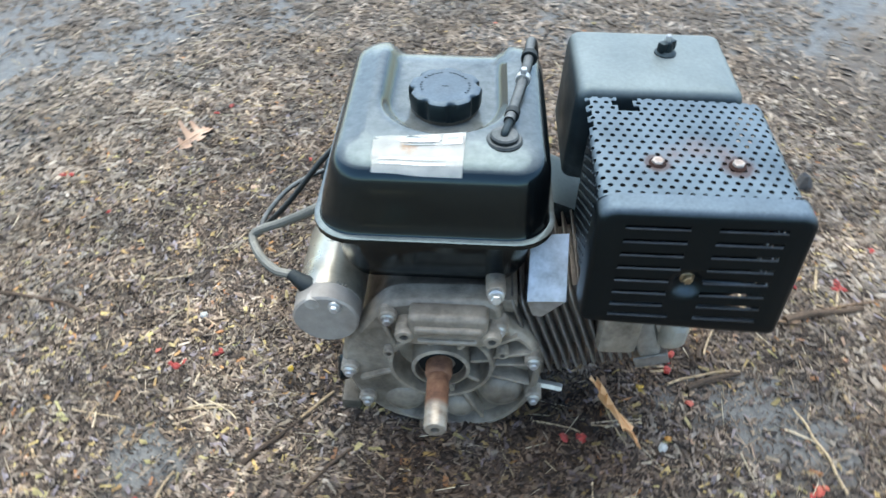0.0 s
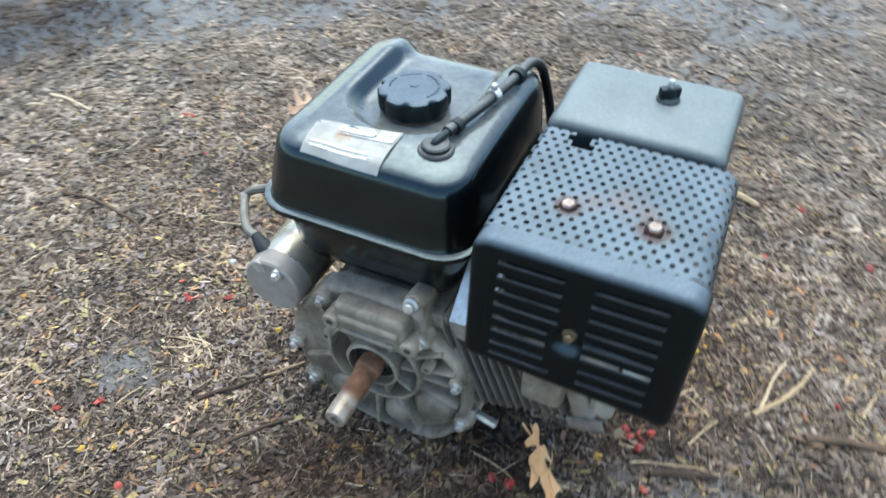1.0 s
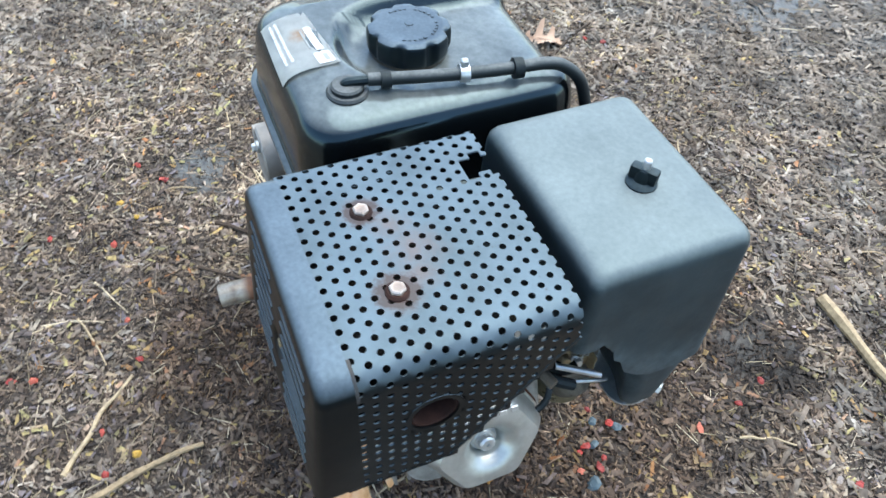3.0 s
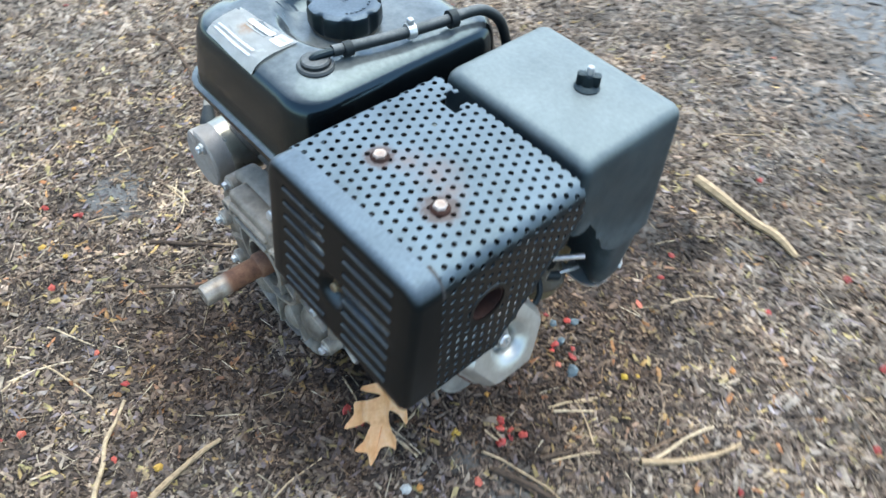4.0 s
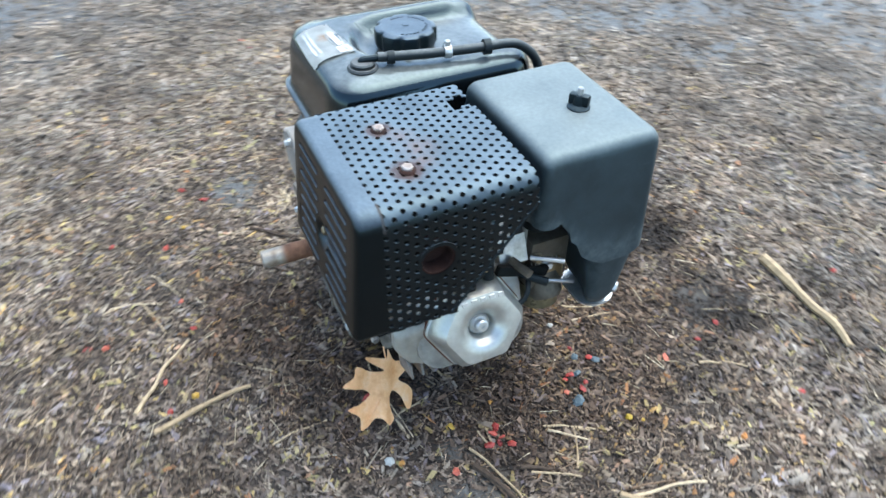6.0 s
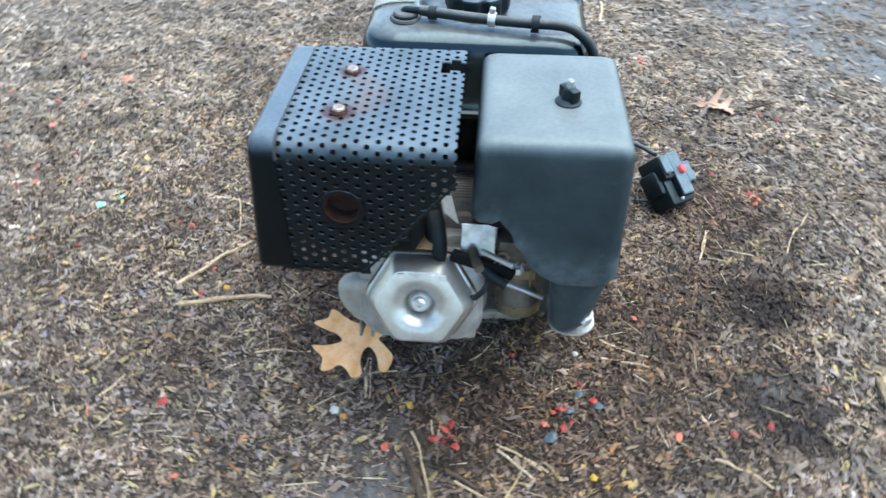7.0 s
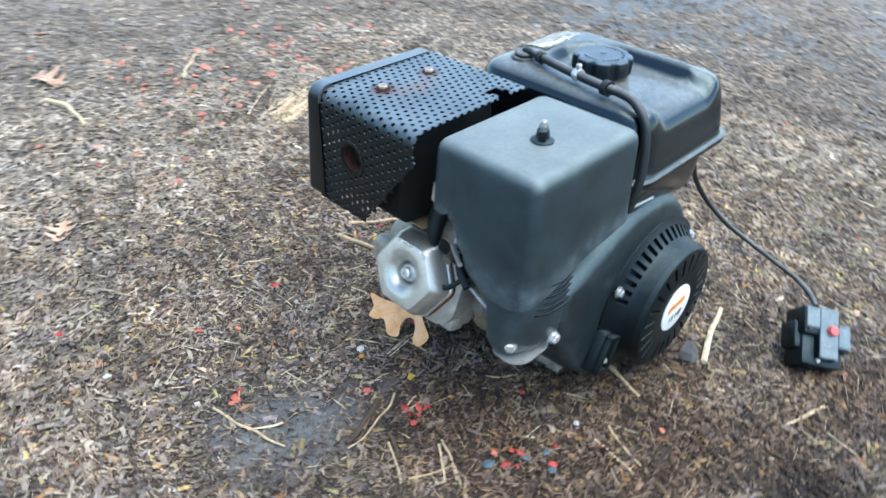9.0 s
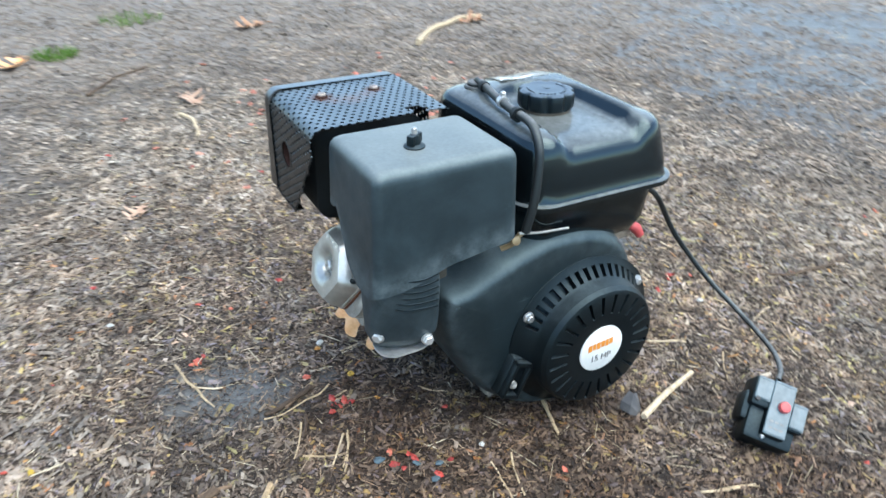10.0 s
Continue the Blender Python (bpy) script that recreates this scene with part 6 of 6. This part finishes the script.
for q in ((0.111, 1.341, 0.175, 1.433), (0.213, 0.42, 0.202, 0.493), (0.367, 0.703, 0.393, 0.759), (0.127, 0.57, 0.19, 0.56), (0.222, 0.57, 0.269, 0.58),
          (0.62, 0.934, 0.669, 0.874), (-0.107, 0.287, -0.024, 0.317), (-0.11, 0.244, -0.093, 0.317), (-0.476, 0.344, -0.479, 0.407), (0.315, 0.746, 0.34, 0.801),
          (0.165, 0.874, 0.169, 0.915), (0.167, 0.9, 0.172, 0.962), (-0.081, 1.165, -0.203, 1.232), (-0.069, 1.035, -0.119, 1.052), (0.268, 0.582, 0.204, 0.571)):
    stick(*q, 0.0017, "straw", 0.05)
for q in ((0.289, 0.666, 0.319, 0.675), (0.32, 0.115, 0.3, 0.151), (0.303, 0.247, 0.268, 0.265), (-0.188, 0.754, -0.248, 0.778), (0.041, 0.809, 0.052, 0.862),
          (-0.045, 1.028, -0.119, 1.048), (0.44, 0.803, 0.421, 0.783), (0.381, 0.759, 0.331, 0.782), (0.341, 0.809, 0.318, 0.755), (-0.279, 0.828, -0.236, 0.882),
          (0.192, 0.703, 0.155, 0.731), (0.32, 0.675, 0.287, 0.677), (0.134, 0.873, 0.152, 0.937), (-0.451, 0.763, -0.4, 0.78), (0.217, 0.626, 0.248, 0.545)):
    stick(*q, 0.0016, "straw", -0.05)
for q in ((-0.388, 0.735, -0.372, 0.692), (-0.319, 0.544, -0.262, 0.554), (-0.442, 0.514, -0.435, 0.549), (0.308, 0.645, 0.411, 0.679),
          (-0.311, 0.413, -0.304, 0.457), (-0.3, 0.56, -0.25, 0.535), (-0.29, 0.54, -0.33, 0.52), (0.45, 0.59, 0.49, 0.57), (0.3, 1.0, 0.33, 1.06)):
    stick(*q, 0.0018, "straw", 0.08)


# ---- small scraps ----
def scrap_mesh(name, seed, size, thick, points=7):
    """A crumpled flake with an uneven rim."""
    rs = random.Random(seed)
    bm = bmesh.new()
    rim = []
    for k in range(points):
        a = 2 * math.pi * k / points + rs.uniform(-0.2, 0.2)
        rim.append((size * rs.uniform(0.6, 1.1) * math.cos(a), size * rs.uniform(0.5, 0.9) * math.sin(a), rs.uniform(-0.3, 0.5) * thick))
    loft(bm, [[Vector((x, y, z - thick * 0.4)) for x, y, z in rim], [Vector((x * 1.05, y * 1.05, z + thick * 0.2)) for x, y, z in rim], [Vector((x * 0.55, y * 0.55, z + thick)) for x, y, z in rim]])
    bmesh.ops.triangulate(bm, faces=[f for f in bm.faces if len(f.verts) > 4])
    return bm


def scraps(name, places, material, label, category, group, size, thick, seed):
    """A few master shapes, each copied to its places."""
    rs = random.Random(seed)
    masters = []
    for i, (x, y) in enumerate(places):
        k = rs.uniform(0.75, 1.3)
        m = Matrix.Translation((x, y, gz(x, y) + 0.0045)) @ Euler((rs.gauss(0, 0.25), rs.gauss(0, 0.25), rs.uniform(0, 6.28))).to_matrix().to_4x4() @ Matrix.Scale(k, 4)
        if i < 4:
            ob = tagged(part(name, scrap_mesh(name, seed + i, size, thick), material, None, smooth=0.3), label, category, group=group)
            ob.matrix_world = m
            masters.append(ob)
        else:
            src = masters[i % len(masters)]
            ob = src.copy()
            scene.collection.objects.link(ob)
            ob.matrix_world = m


RED_A = [(-0.366, 0.612), (-0.306, 0.642), (-0.694, 0.993), (-0.476, 1.235), (0.307, 0.693), (0.592, 0.866), (0.473, 0.514), (-0.587, 0.906), (-0.335, 0.416), (-0.379, 0.38),
         (-0.223, 0.336), (0.03, 1.64), (0.391, 1.1), (0.429, 1.241), (0.186, 0.552), (0.062, 0.306), (-0.031, 0.236), (0.115, 0.307), (-0.26, 0.255), (-0.021, 0.355),
         (-0.086, 0.344), (-0.339, 0.412), (-0.907, 0.602), (0.543, 1.144), (0.596, 1.026), (0.28, 0.826), (0.277, 0.803), (0.315, 0.685), (0.333, 0.618), (0.667, 0.941)]
RED_B = [(0.396, 1.097), (0.227, 1.313), (0.526, 0.852), (-0.359, 0.609), (-0.109, -0.078), (-0.088, -0.099), (0.036, 0.077), (-0.135, -0.181), (-0.038, 0.211), (0.397, 0.384),
         (0.445, 0.353), (0.3, 0.328), (0.463, 0.502), (0.175, 0.757), (0.084, 0.922), (-0.226, 1.143), (-0.499, 1.208), (-0.709, 0.99), (-0.28, 1.081), (0.241, 1.077),
         (0.272, 0.835), (0.274, 0.963), (0.259, 1.029), (0.673, 0.482), (0.603, 0.228), (0.538, -0.399), (0.504, -0.114), (0.362, -0.235), (-0.956, 0.591), (-0.311, 0.636)]
RED_C = [(0.726, 0.633), (-0.218, 1.15), (-0.234, 1.137), (0.6, 0.855), (0.322, 0.7), (0.298, 0.683), (-0.05, -0.35), (-0.17, -0.25), (-0.02, -0.42), (0.1, -0.3), (-0.2, -0.05), (0.22, -0.15), (0.05, -0.6), (-0.4, -0.3)]
rs = random.Random(17)
CLUSTERS = [(x + rs.gauss(0, 0.009), y + rs.gauss(0, 0.009)) for x, y in ((-0.209, 1.141), (0.253, 0.826), (0.473, 0.514), (0.3, 0.69), (-0.366, 0.612), (0.592, 0.866), (0.187, 0.553), (0.215, 0.852)) for _ in range(2)]
scraps("red_scrap", RED_A + RED_B + RED_C + CLUSTERS, M_RED, "small bright red scrap lying on the mulch", "scrap", "red scraps", 0.0064, 0.002, 21)
scraps("yellow_scrap", [(-0.266, 0.37), (-0.582, 0.497), (0.103, 0.342), (0.272, 0.636), (0.34, 0.86), (0.35, 0.875), (0.698, 0.644), (0.255, 0.7), (-0.2, 0.62), (0.3, 0.56), (-0.3, 0.35), (0.42, 0.98)],
       M_YELLOW, "small yellow-brown leaf scrap on the mulch", "scrap", "yellow scraps", 0.0055, 0.0025, 41)
scraps("teal_scrap", [(-0.062, 0.066), (-0.085, 0.09)], M_TEAL, "small pale teal plastic scrap on the mulch", "scrap", "teal scraps", 0.011, 0.003, 51)
scraps("blue_scrap", [(0.252, 0.832), (0.225, 0.845), (0.24, 0.868), (0.295, 0.81)], M_BLUE, "small slate blue plastic scrap on the mulch", "scrap", "blue scraps", 0.0075, 0.002, 61)
scraps("pale_scrap", [(0.585, 0.361), (0.292, 0.547), (0.16, 0.84), (-0.35, 0.7)], M_PALE, "small whitish scrap on the mulch", "scrap", "pale scraps", 0.0065, 0.003, 71)
scraps("dark_leaf_scrap", [(-0.06, 0.872), (0.6, 1.1)], M_SLATE, "dark curled leaf scrap standing on the mulch", "scrap", "dark scraps", 0.017, 0.02, 81)


# ---- a pale sheaf of grass and reddish litter behind the engine ----
rs = random.Random(31)
for k in range(52):
    a = radians(rs.uniform(195, 235))
    x, y = -0.05 + rs.gauss(0, 0.04), -0.2 + rs.gauss(0, 0.028)
    n = rs.uniform(0.07, 0.17)
    stick(x, y, x + n * math.cos(a), y + n * math.sin(a), rs.uniform(0.0013, 0.0025), "straw", rs.uniform(-0.06, 0.06), k)
scraps("faded_red_scrap", [(rs.gauss(-0.15, 0.25), rs.gauss(-0.5, 0.2)) for _ in range(90)], M_FADED, "small faded red leaf scrap on bare ground", "scrap", "faded scraps", 0.0105, 0.003, 91)
